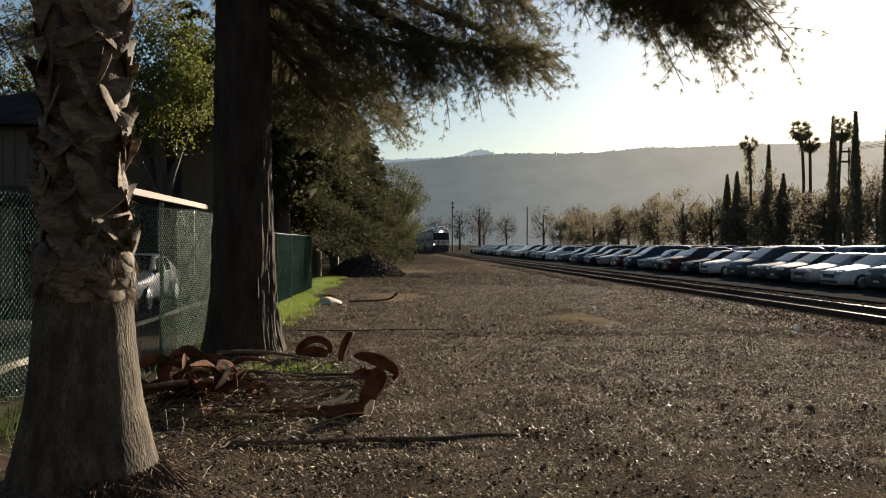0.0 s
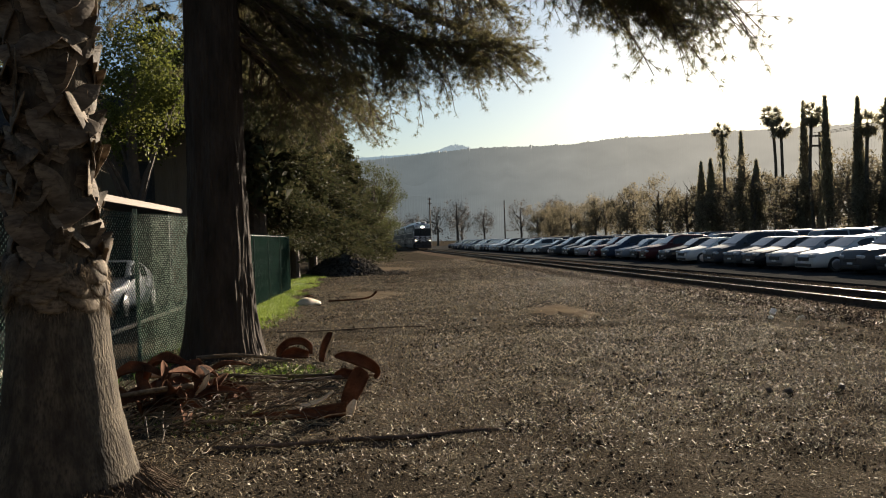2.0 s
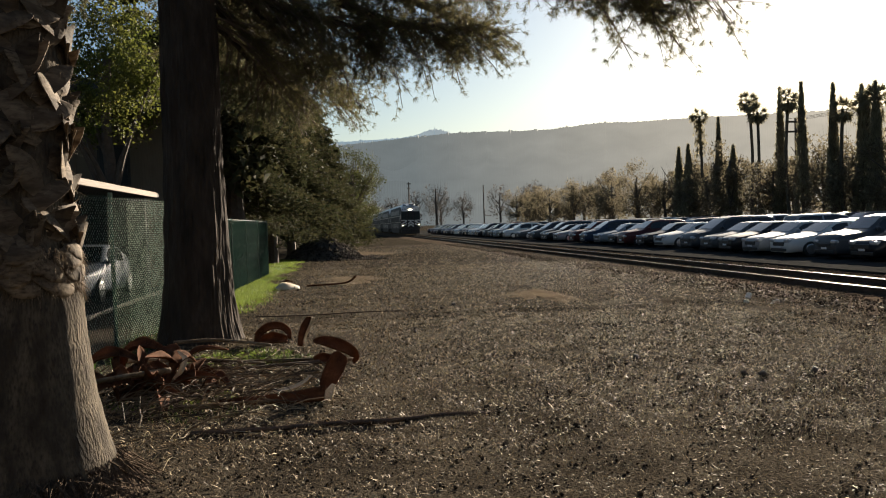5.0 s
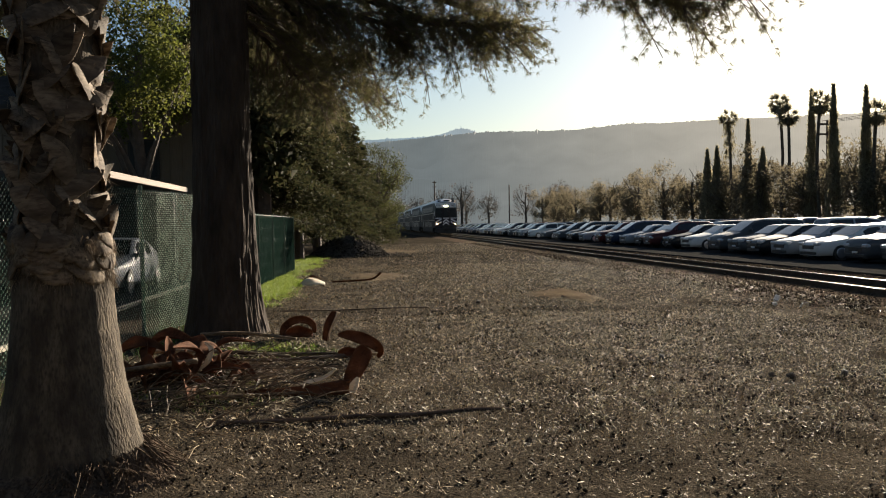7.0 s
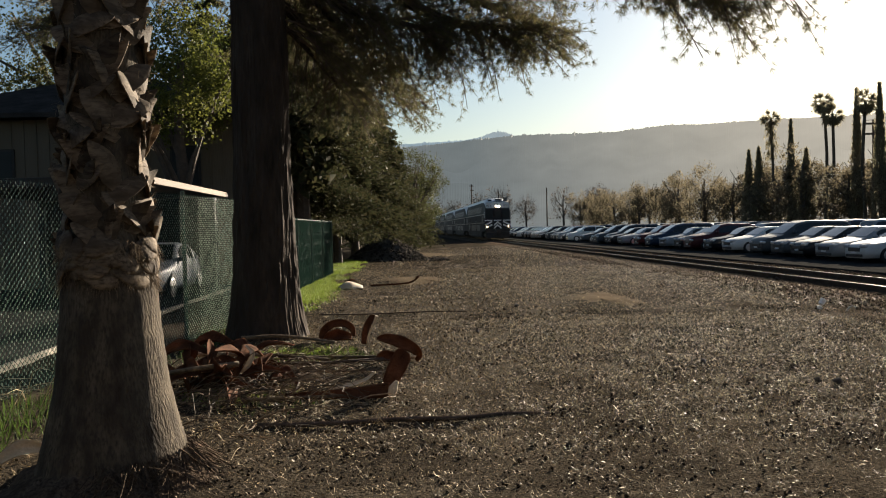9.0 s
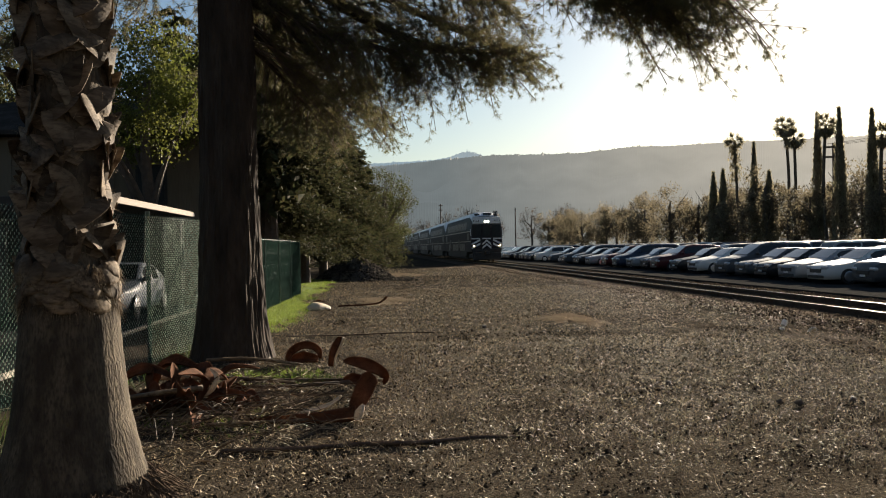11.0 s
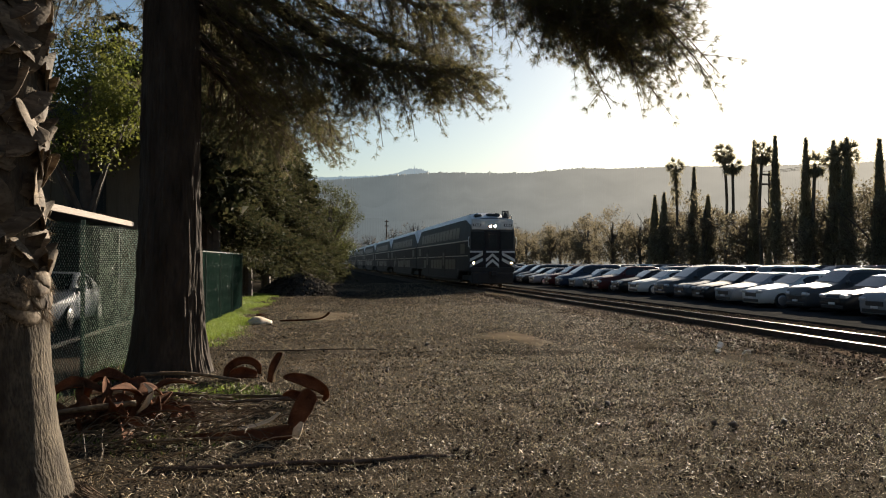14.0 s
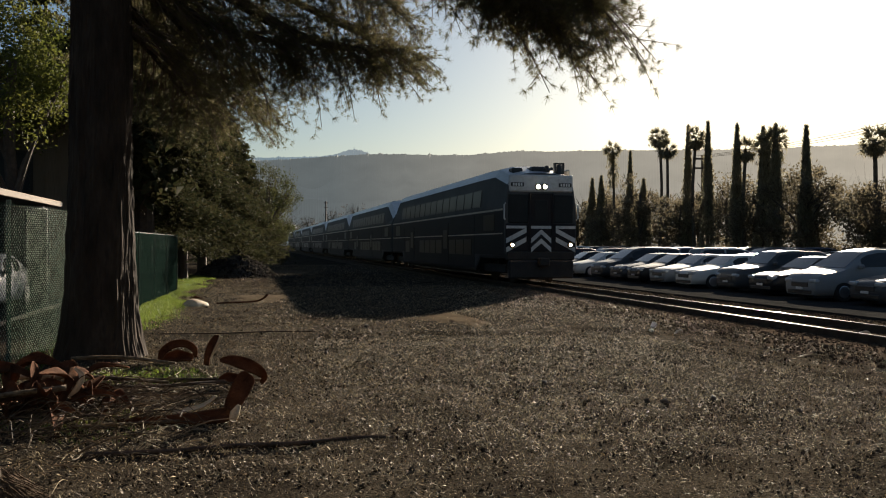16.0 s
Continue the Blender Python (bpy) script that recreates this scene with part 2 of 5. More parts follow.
def join(*geos):
    vs, fs, n = [], [], 0
    for v, f in geos:
        v = np.asarray(v, dtype=float).reshape(-1, 3)
        vs.append(v)
        fs += [[i + n for i in q] for q in f]
        n += len(v)
    return np.vstack(vs), fs


def box(x0, x1, y0, y1, z0, z1, bevel=0.0):
    b = min(bevel, (x1 - x0) / 3, (y1 - y0) / 3, (z1 - z0) / 3)
    if b <= 0:
        v = [(x, y, z) for z in (z0, z1) for y in (y0, y1) for x in (x0, x1)]
        return v, [[0, 2, 3, 1], [4, 5, 7, 6], [0, 1, 5, 4], [2, 6, 7, 3], [0, 4, 6, 2], [1, 3, 7, 5]]
    bm = bmesh.new()
    bmesh.ops.create_cube(bm, size=1, matrix=Matrix.LocRotScale(((x0 + x1) / 2, (y0 + y1) / 2, (z0 + z1) / 2), None, (x1 - x0, y1 - y0, z1 - z0)))
    bmesh.ops.bevel(bm, geom=bm.edges[:], offset=b, segments=1, affect='EDGES')
    bm.verts.index_update()
    out = [tuple(v.co) for v in bm.verts], [[v.index for v in f.verts] for f in bm.faces]
    bm.free()
    return out


def tube(points, radii, sides=8, caps=True):
    p = np.asarray(points, dtype=float)
    r = np.interp(np.linspace(0, 1, len(p)), np.linspace(0, 1, len(np.atleast_1d(radii))), np.atleast_1d(radii))
    d = np.gradient(p, axis=0)
    d /= np.linalg.norm(d, axis=1)[:, None] + 1e-9
    ref = np.where(np.abs(d[:, 2:3]) > 0.9, np.array([[1.0, 0, 0]]), np.array([[0, 0, 1.0]]))
    u = np.cross(d, ref)
    u /= np.linalg.norm(u, axis=1)[:, None]
    w = np.cross(d, u)
    a = np.linspace(0, 2 * np.pi, sides, endpoint=False)
    v = (p[:, None] + r[:, None, None] * (np.cos(a)[None, :, None] * u[:, None] + np.sin(a)[None, :, None] * w[:, None])).reshape(-1, 3)
    f = [[i * sides + j, i * sides + (j + 1) % sides, (i + 1) * sides + (j + 1) % sides, (i + 1) * sides + j] for i in range(len(p) - 1) for j in range(sides)]
    if caps:
        f += [list(range(sides))[::-1], [(len(p) - 1) * sides + j for j in range(sides)]]
    return v, f


def spline(points, n):
    p = np.asarray(points, dtype=float)
    t = np.linspace(0, len(p) - 1, n)
    i = np.clip(t.astype(int), 0, len(p) - 2)
    f = (t - i)[:, None]
    a, b, c, d = p[np.maximum(i - 1, 0)], p[i], p[i + 1], p[np.minimum(i + 2, len(p) - 1)]
    return 0.5 * (2 * b + (c - a) * f + (2 * a - 5 * b + 4 * c - d) * f ** 2 + (3 * b - a - 3 * c + d) * f ** 3)


def loft(rings, close=True):
    """Rings of equal length, joined into a skin."""
    n = len(rings[0])
    v = np.vstack([np.asarray(r, dtype=float) for r in rings])
    f = [[i * n + j, i * n + (j + 1) % n, (i + 1) * n + (j + 1) % n, (i + 1) * n + j] for i in range(len(rings) - 1) for j in range(n if close else n - 1)]
    if close:
        f += [list(range(n))[::-1], [(len(rings) - 1) * n + j for j in range(n)]]
    return v, f


RNG = np.random.default_rng(7)


def unit(v):
    return v / (np.linalg.norm(v, axis=-1, keepdims=True) + 1e-9)


def spikes(centres, axes, n, length, width, spread=0.9):
    """Thin pointed blades that fan out round an axis at each centre."""
    c = np.repeat(centres, n, axis=0)
    d = unit(np.repeat(axes, n, axis=0) + spread * RNG.normal(size=(len(c), 3)))
    ln = length * RNG.uniform(0.6, 1.15, (len(c), 1))
    s = unit(np.cross(d, RNG.normal(size=(len(c), 3)))) * width / 2
    v = np.stack([c - s, c + s, c + d * ln], 1).reshape(-1, 3)
    return v, np.arange(len(v)).reshape(-1, 3)


def leaves(centres, size, flat=0.0):
    """One bent leaf (two triangles, folded) at each centre."""
    n = len(centres)
    a = unit(RNG.normal(size=(n, 3)) * np.array([1, 1, 1 - flat]))
    b = unit(np.cross(a, RNG.normal(size=(n, 3))))
    s = size * RNG.uniform(0.5, 1.3, (n, 1))
    k = np.cross(a, b) * s * 0.15
    v = np.stack([centres - a * s * 0.5, centres - b * s * 0.3 + k, centres + a * s * 0.5, centres + b * s * 0.3 + k], 1).reshape(-1, 3)
    i = np.arange(n)[:, None] * 4
    return v, np.vstack([i + np.array([[0, 1, 2]]), i + np.array([[0, 2, 3]])])


def chips(n, x0, x1, y0, y1, length, width, bias=1.0, z=0.004, tilt=0.25):
    """Splinters strewn on the ground: flat four-sided wedges."""
    x = RNG.uniform(x0, x1, n)
    y = y0 + (y1 - y0) * RNG.uniform(0, 1, n) ** bias
    a = RNG.uniform(0, 2 * np.pi, n)
    ln, w = length * RNG.lognormal(0, 0.45, n), width * RNG.lognormal(0, 0.4, n)
    d = np.stack([np.cos(a), np.sin(a), RNG.normal(0, tilt, n)], 1)
    s = np.stack([-np.sin(a), np.cos(a), RNG.normal(0, tilt, n)], 1)
    c = np.stack([x, y, np.full(n, z) + 0.35 * ln * np.abs(d[:, 2])], 1)
    up = np.array([0, 0, 1.0])
    v = np.stack([c - d * ln[:, None] / 2, c + s * w[:, None] / 2, c + d * ln[:, None] / 2, c - s * w[:, None] / 2, c + up * w[:, None] * 0.35], 1).reshape(-1, 3)
    i = np.arange(n)[:, None] * 5
    f = np.vstack([i + np.array([q]) for q in ([0, 1, 4], [1, 2, 4], [2, 3, 4], [3, 0, 4])])
    return v, f


def stones(n, x0, x1, y0, y1, size, z, bias=1.0):
    c = np.stack([RNG.uniform(x0, x1, n), y0 + (y1 - y0) * RNG.uniform(0, 1, n) ** bias, np.full(n, 0.0)], 1)
    c[:, 2] = z(c[:, 0], c[:, 1]) if callable(z) else z
    base = np.array([(1, 0, 0), (-1, 0, 0), (0, 1, 0), (0, -1, 0), (0, 0, 1), (0, 0, -0.6)], dtype=float)
    q = unit(RNG.normal(size=(n, 3)))
    r = unit(np.cross(q, RNG.normal(size=(n, 3))))
    s = np.cross(q, r)
    k = size * RNG.lognormal(0, 0.35, (n, 1, 1)) * RNG.uniform(0.55, 1.2, (n, 6, 1)) / 2
    v = (c[:, None] + k * (base[None, :, :1] * q[:, None] + base[None, :, 1:2] * r[:, None] + base[None, :, 2:] * s[:, None])).reshape(-1, 3)
    f0 = np.array([[0, 2, 4], [2, 1, 4], [1, 3, 4], [3, 0, 4], [2, 0, 5], [1, 2, 5], [3, 1, 5], [0, 3, 5]])
    return v, (np.arange(n)[:, None, None] * 6 + f0[None]).reshape(-1, 3)


def stack(*soups):
    v, f, n = [], [], 0
    for a, b in soups:
        v.append(a)
        f.append(b + n)
        n += len(a)
    return np.vstack(v), np.vstack(f)


# ---------------------------------------------------------------- ground and distance
def ground_z(x, y):
    s = np.clip((np.asarray(x, dtype=float) - 7.5) / 2.5, 0, 1)
    return -0.14 * s * s * (3 - 2 * s)


def axis(fine0, fine1, step, reach):
    far = np.geomspace(step, reach, 26)
    return np.concatenate([fine0 - far[::-1], np.arange(fine0, fine1, step), fine1 + far])


gx, gy = axis(-8, 16, 0.2, 4000), axis(0, 40, 0.25, 4200)
X, Y = np.meshgrid(gx, gy)
Z = ground_z(X, Y)
near = (X > -9) & (X < 17) & (Y > -1) & (Y < 41)
rough = np.zeros_like(X)
for k, (a, b) in enumerate(((0.9, 0.012), (2.3, 0.010), (5.1, 0.007))):
    rough += b * (np.sin(a * X + 1.7 * np.sin(a * 0.7 * Y + k)) * np.cos(a * 1.1 * Y + 1.3 * np.sin(a * 0.6 * X)))
Z = Z + np.where(near, rough - 0.012 + RNG.normal(0, 0.008, X.shape), -0.02)
nx, ny = len(gx), len(gy)
idx = np.arange(nx * ny).reshape(ny, nx)
ground = solid("ground", np.stack([X, Y, Z], -1).reshape(-1, 3),
               np.stack([idx[:-1, :-1], idx[:-1, 1:], idx[1:, 1:], idx[1:, :-1]], -1).reshape(-1, 4), M["mulch"], smooth=True)
tagged(ground, "flat yard of brown wood mulch and gravelly dirt", "ground", kind="structure")


def hill(name, dist, depth, base, swell, peaks, mat, az0=-35, az1=70, seed=0):
    """A wooded ridge far off: a slope that rises to an uneven crest."""
    az = np.linspace(az0, az1, 2600)
    el = base + swell * np.sin(np.radians(az - 8) * 2.2)
    for at_az, width, height in peaks:
        el = el + height * np.exp(-((az - at_az) / width) ** 2)
    el = el + 0.03 * np.array([noise.noise((a * 0.9, seed, 0)) for a in az]) + 0.4 * np.array([abs(noise.noise((a * 2.3, seed, 3))) * abs(noise.noise((a * 9.0, seed, 5))) ** 0.5 for a in az]) + 0.08 * np.array([abs(noise.noise((a * 21.0, seed, 7))) for a in az])
    rows = []
    for k, s in enumerate((0.0, 0.25, 0.5, 0.75, 1.0)):
        d = dist + depth * s
        top = np.tan(np.radians(el)) * (dist + depth) * s ** 1.1
        top = top * (1 - (0.25 * np.array([abs(noise.noise((a * 0.35, s * 3, seed + 9))) for a in az]) if 0 < s < 1 else 0))
        rows.append(np.stack([np.sin(np.radians(az)) * d, np.cos(np.radians(az)) * d, top - 2], 1))
    rows.append(np.stack([np.sin(np.radians(az)) * (dist + depth * 1.3), np.cos(np.radians(az)) * (dist + depth * 1.3), np.full(len(az), -3.0)], 1))
    v, f = loft(rows, close=False)
    return solid(name, v, f, mat)


# both ridges glow of themselves in place of haze
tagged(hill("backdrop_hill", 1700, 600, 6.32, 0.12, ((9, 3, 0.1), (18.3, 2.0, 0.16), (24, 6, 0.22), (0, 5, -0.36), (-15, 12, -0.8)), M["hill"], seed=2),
       "long wooded ridge, grey-blue haze put into its glow", "hill", kind="structure")
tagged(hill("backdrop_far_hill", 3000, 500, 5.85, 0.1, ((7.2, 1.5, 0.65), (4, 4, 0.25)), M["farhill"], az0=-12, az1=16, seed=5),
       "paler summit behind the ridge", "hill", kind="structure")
mast = thing("radio_mast", pose(math.sin(radians(7.1)) * 3450, math.cos(radians(7.1)) * 3450, 375), "thin radio mast on the far summit", "mast")
# mast takes the summit's glowing haze colour
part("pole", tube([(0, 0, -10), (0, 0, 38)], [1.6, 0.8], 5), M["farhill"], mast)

# beds, lots and kerbs
v = [(x, y, z) for y in np.linspace(-30, 420, 46) for x, z in ((8.6, -0.22), (9.6, -0.12), (10.2, -0.03), (13.5, -0.03), (14.1, -0.12), (15.2, -0.22))]
f = [[i * 6 + j, i * 6 + j + 1, i * 6 + j + 7, i * 6 + j + 6] for i in range(45) for j in range(5)]
bed = tagged(solid("ballast_bed", v, f, M["ballast"]), "low bed of grey-brown crushed stone", "ballast", kind="structure")
lot = tagged(solid("parking_lot_pavement", *box(15.6, 47.5, -10, 260, -0.3, -0.08), M["asphalt"]), "grey asphalt car park beside the track", "pavement", kind="structure")
# side lot takes the asphalt colour darkened for shade
lot2 = tagged(solid("side_lot_pavement", *box(-30, -5.2, 2, 27, -0.2, 0.03), M["shadedasphalt"]), "asphalt lot behind the chain-link fence", "pavement", kind="structure")
# unseen wall, added behind the camera to keep sky light off shaded sides
sky_blocker = tagged(solid("sky_block_wall", *box(-22, 26, -7.4, -7.0, -0.2, 9.0), M["dark"]), "unseen dark wall added behind the camera against sky light", "wall", kind="structure")
kerb = tagged(solid("kerb", *box(-5.2, -5.1, 2, 27, -0.2, 0.06, 0.02), M["concrete"]), "pale concrete kerb along the side lot", "kerb", kind="structure")


def patch(name, cx, cy, rx, ry, z, mat, label, category):
    a = np.linspace(0, 2 * np.pi, 40, endpoint=False)
    w = 1 + 0.22 * np.sin(3 * a + cx) + 0.12 * np.sin(7 * a + cy) + 0.08 * np.sin(13 * a)
    ring = np.stack([cx + rx * w * np.cos(a), cy + ry * w * np.sin(a), np.full(40, z)], 1)
    inner = np.stack([cx + rx * 0.6 * w * np.cos(a), cy + ry * 0.6 * w * np.sin(a), np.full(40, z + 0.02)], 1)
    ring[:, 2] -= 0.035
    v, f = loft([ring, inner], close=False)
    f = [list(q) for q in f] + [[39, 0, 40, 79]] + [list(range(40, 80))]
    return tagged(solid(name, v, f, mat), label, category, kind="structure")


patch("sand_patch", 4.6, 18.6, 0.8, 1.6, 0.012, M["sand"], "bare sandy patch in the mulch", "ground")
patch("sand_patch", 1.6, 52.0, 1.6, 6.0, 0.012, M["sand"], "bare dry dirt beside the soil heap", "ground")
patch("sand_patch", 0.4, 27.0, 1.0, 2.2, 0.012, M["sand"], "worn dirt in the mulch", "ground")
patch("grass_strip", -2.75, 30.0, 0.55, 11.5, 0.012, M["weed"], "strip of sunlit green grass along the fence", "grass")


def blades(n, cx, cy, rx, ry, length):
    a, r = RNG.uniform(0, 2 * np.pi, n), RNG.uniform(0, 1, n) ** 0.6
    c = np.stack([cx + rx * r * np.cos(a), cy + ry * r * np.sin(a), np.full(n, 0.0)], 1)
    return spikes(c, np.tile([[0, 0, 1.0]], (n, 1)), 1, length, 0.012, 0.35)


def turf(n, clumps, x0, y0, y1, spread, length):
    """Grass in ragged clumps along a line."""
    cy = RNG.uniform(y0, y1, clumps)
    cx = x0 + RNG.normal(0, spread, clumps)
    i = RNG.integers(0, clumps, n)
    c = np.stack([cx[i] + RNG.normal(0, 0.13, n), cy[i] + RNG.normal(0, 0.35, n), np.full(n, 0.0)], 1)
    return spikes(c, np.tile([[0, 0, 1.0]], (n, 1)), 1, length, 0.014, 0.45)


tagged(part("grass_blades", stack(turf(15000, 150, -2.55, 19, 46, 0.32, 0.13), turf(2600, 50, -2.15, 17.5, 26, 0.26, 0.1), blades(700, -1.35, 11.3, 0.7, 0.7, 0.07), blades(300, -1.7, 8.6, 0.7, 0.6, 0.06)), M["grass"], None),
       "short green grass blades", "grass", kind="stuff")
tagged(part("weeds", stack(blades(650, -3.6, 7.2, 0.5, 1.6, 0.2), blades(300, -3.0, 13.0, 0.3, 2.5, 0.2)), M["weed"], None),
       "rank green weeds along the fence foot", "weeds", kind="stuff")

# litter of the yard
tagged(part("wood_chips", stack(chips(110000, -3.2, 7.5, 3.0, 15, 0.025, 0.0037, 1.25, tilt=0.6), chips(95000, -2.5, 10, 6, 34, 0.028, 0.0052, 1.1, tilt=0.6), chips(30000, -2, 10.5, 16, 70, 0.042, 0.012, tilt=0.5),
                                chips(380, -2.6, 8, 3.5, 20, 0.05, 0.014, tilt=0.4), chips(60000, -5, 7.5, -4, 3.4, 0.024, 0.0038, tilt=0.55)),
            M["chip"], None), "strewn splinters, straw and wood chips", "wood chips", kind="stuff")
tagged(part("mulch_lumps", stack(stones(15000, -3, 8, 3, 16, 0.024, -0.003, 1.2), stones(350, -3, 8, 3, 18, 0.06, -0.012), stones(8000, -2, 10, 10, 50, 0.035, -0.004)), M["mulch"], None), "lumps of dark mulch", "mulch", kind="stuff")
tagged(part("ballast_stones", stack(stones(19000, 9.2, 14.5, 9, 70, 0.06, -0.028, 1.3), stones(3500, 7.8, 10, 9, 40, 0.045, -0.1)), M["ballast"], None),
       "crushed ballast stones round the rails", "ballast", kind="stuff")

# ---------------------------------------------------------------- railway track
TX = 11.85
RAILZ = 0.12
track = thing("railway_track", pose(TX, 0, 0), "single railway track with shiny worn rail heads", "railway track", kind="structure")
for side in (-1, 1):
    x = side * 0.7525
    rail = part("rail", join(box(x - 0.07, x + 0.07, -30, 420, -0.05, -0.03), box(x - 0.012, x + 0.012, -30, 420, -0.03, 0.085), box(x - 0.036, x + 0.036, -30, 420, 0.08, RAILZ - 0.004)), M["steel"], track, "rusty brown rail")
    part("rail_head", box(x - 0.02, x + 0.02, -30, 420, RAILZ - 0.004, RAILZ, 0.002), M["railtop"], rail, "polished running surface")
tie = part("sleeper", box(-1.22, 1.22, -0.11, 0.11, -0.2, -0.022, 0.012), M["tie"], track)
tie.location = (0, 10, 0)
for k in range(1, 230):
    o = tie.copy()
    scene.collection.objects.link(o)
    o.location = (0.03 * math.sin(k * 2.1), 10 + k * 0.53, 0.004 * math.sin(k * 1.3))


# ---------------------------------------------------------------- train
def car_section(y, zb, zt):
    """Cross-section of a two-deck carriage at y: straight sides, upper flanks that lean in, a domed roof."""
    half = [(1.44, zb), (1.49, zb + 0.12), (1.49, 3.05), (1.36, max(3.2, zt - 0.5)), (1.15, zt - 0.16), (0.6, zt - 0.03)]
    pts = [(x, z) for x, z in half] + [(0, zt)] + [(-x, z) for x, z in half[::-1]]
    return [(x, y, z) for x, z in pts]


def flank(y0, y1, z0, z1, side, out=0.012):
    """A panel on the carriage's side, a little proud, following its lean."""
    def wx(z):
        return np.interp(z, [0, 3.05, 4.35, 4.69], [1.49, 1.49, 1.36, 1.15])
    zs = [z for z in (z0, 3.05, z1) if z0 <= z <= z1] if z0 < 3.05 < z1 else [z0, z1]
    v, f = [], []
    for z in zs:
        for y in (y0, y1):
            v += [(side * (wx(z) + out), y, z), (side * (wx(z) - 0.05), y, z)]
    for i in range(len(zs) - 1):
        a = i * 4
        f += [[a, a + 2, a + 6, a + 4], [a, a + 4, a + 5, a + 1], [a + 2, a + 3, a + 7, a + 6]]
    e = (len(zs) - 1) * 4
    f += [[0, 1, 3, 2], [e, e + 2, e + 3, e + 1]]
    return v, f


def disc(x0, x1, y, z, r, n=18):
    return tube([(x0, y, z), (x1, y, z)], [r, r], n)


def carriage(cab, m):
    """A two-deck carriage, nose at y = 0, tail at y = 25.9."""
    label = "two-deck cab car with white brow and striped nose" if cab else "two-deck passenger carriage, pale above and dark below"
    c = thing("cab_car" if cab else "passenger_carriage", m, label, "train carriage", "carriages of the train")
    ends = ((0.0, 1.15, 4.36), (0.12, 1.05, 4.42), (1.7, 1.0, 4.82)) if cab else ((0.0, 1.05, 3.8), (0.1, 1.0, 3.86), (2.2, 1.0, 4.82))
    st = list(ends) + [(3.6, 1.0, 4.84), (4.4, 0.42, 4.84), (21.4, 0.42, 4.84), (22.2, 1.0, 4.84), (23.7, 1.0, 4.82), (25.8, 1.0, 3.86), (25.9, 1.05, 3.8)]
    part("body", loft([car_section(*s) for s in st]), M["trainshade"], c, "grey shell coloured dark for its shaded side")
    def roof_ring(y, zb, zt):
        q = [(1.368, max(3.21, zt - 0.48)), (1.165, zt - 0.15), (0.6, zt - 0.02), (0, zt + 0.012), (-0.6, zt - 0.02), (-1.165, zt - 0.15), (-1.368, max(3.21, zt - 0.48))]
        return [(x, y, z) for x, z in q]
    # separate white sheet puts the roof's sunlit look into colour
    part("roof", loft([roof_ring(*s) for s in st[1:-1]], close=False), M["trainwhite"], c, "roof sheet coloured white for its sunlit look")
    for side in (-1, 1):
        part("lower_panel", flank(4.45, 21.35, 0.55, 2.9, side, 0.008), M["trainblue"], c, "dark lower flank")
        for y0, y1 in ((0.15, 4.4), (21.4, 25.75)):
            part("lower_panel", flank(y0, y1, 1.15, 2.9, side, 0.008), M["trainblue"], c, "dark lower flank")
        part("stripe", flank(0.3, 25.6, 2.93, 3.0, side, 0.014), M["trainsilver"], c, "pale waist stripe")
        part("stripe", flank(0.3, 25.6, 1.98, 2.03, side, 0.014), M["trainsilver"], c, "pale waist stripe")
        win = part("window", flank(-0.66, 0.66, 3.2, 3.92, side, 0.02), M["trainglass"], c, "dark tinted window", )
        win.location.y = 4.2
        for k in range(1, 13):
            o = win.copy()
            scene.collection.objects.link(o)
            o.location.y = 4.2 + k * 1.46
        win = part("window", flank(-0.66, 0.66, 1.1, 1.8, side, 0.02), M["trainglass"], c, "dark tinted window")
        win.location.y = 5.6
        for k in (1, 2, 4, 5, 6, 7, 9, 10):
            o = win.copy()
            scene.collection.objects.link(o)
            o.location.y = 5.6 + k * 1.46
        for y in (9.98, 18.74):
            door = part("door", flank(y - 0.62, y + 0.62, 0.62, 2.65, side, 0.022), M["trainblue"], c, "double sliding door")
            part("door_window", flank(y - 0.42, y + 0.42, 1.35, 2.3, side, 0.03), M["trainglass"], door)
        win = part("window", flank(1.4, 3.0, 2.15, 2.8, side, 0.02), M["trainglass"], c, "dark tinted window")
        win = part("window", flank(22.8, 24.4, 2.15, 2.8, side, 0.02), M["trainglass"], c, "dark tinted window")
    part("skirt", box(-1.25, 1.25, 4.5, 21.3, 0.25, 0.45, 0.03), M["under"], c, "grimy underframe")
    for y in (2.4, 23.5):
        bogie = part("bogie", join(box(-1.2, -1.05, y - 1.6, y + 1.6, 0.4, 0.75, 0.04), box(1.05, 1.2, y - 1.6, y + 1.6, 0.4, 0.75, 0.04), box(-1.1, 1.1, y - 0.25, y + 0.25, 0.5, 0.95, 0.04)), M["under"], c, "black bogie frame")
        for dy in (-1.25, 1.25):
            for side in (-1, 1):
                part("wheel", disc(side * 0.69, side * 0.82, y + dy, 0.46, 0.46), M["steel"], bogie)
    for y in (5.2, 19.0):
        part("roof_vent", box(-0.45, 0.45, y, y + 1.4, 4.8, 4.93, 0.04), M["plastic"], c, "low roof housing")
    part("coupler", box(-0.16, 0.16, 25.8, 26.35, 0.75, 1.05, 0.03), M["under"], c)
    if not cab:
        part("gangway", box(-0.55, 0.55, -0.22, 0.02, 1.1, 3.1, 0.05), M["under"], c, "black gangway bellows")
        return c
    part("brow", box(-1.34, 1.34, -0.05, 0.1, 3.66, 4.34, 0.05), M["trainwhite"], c, "white brow over the windscreen")
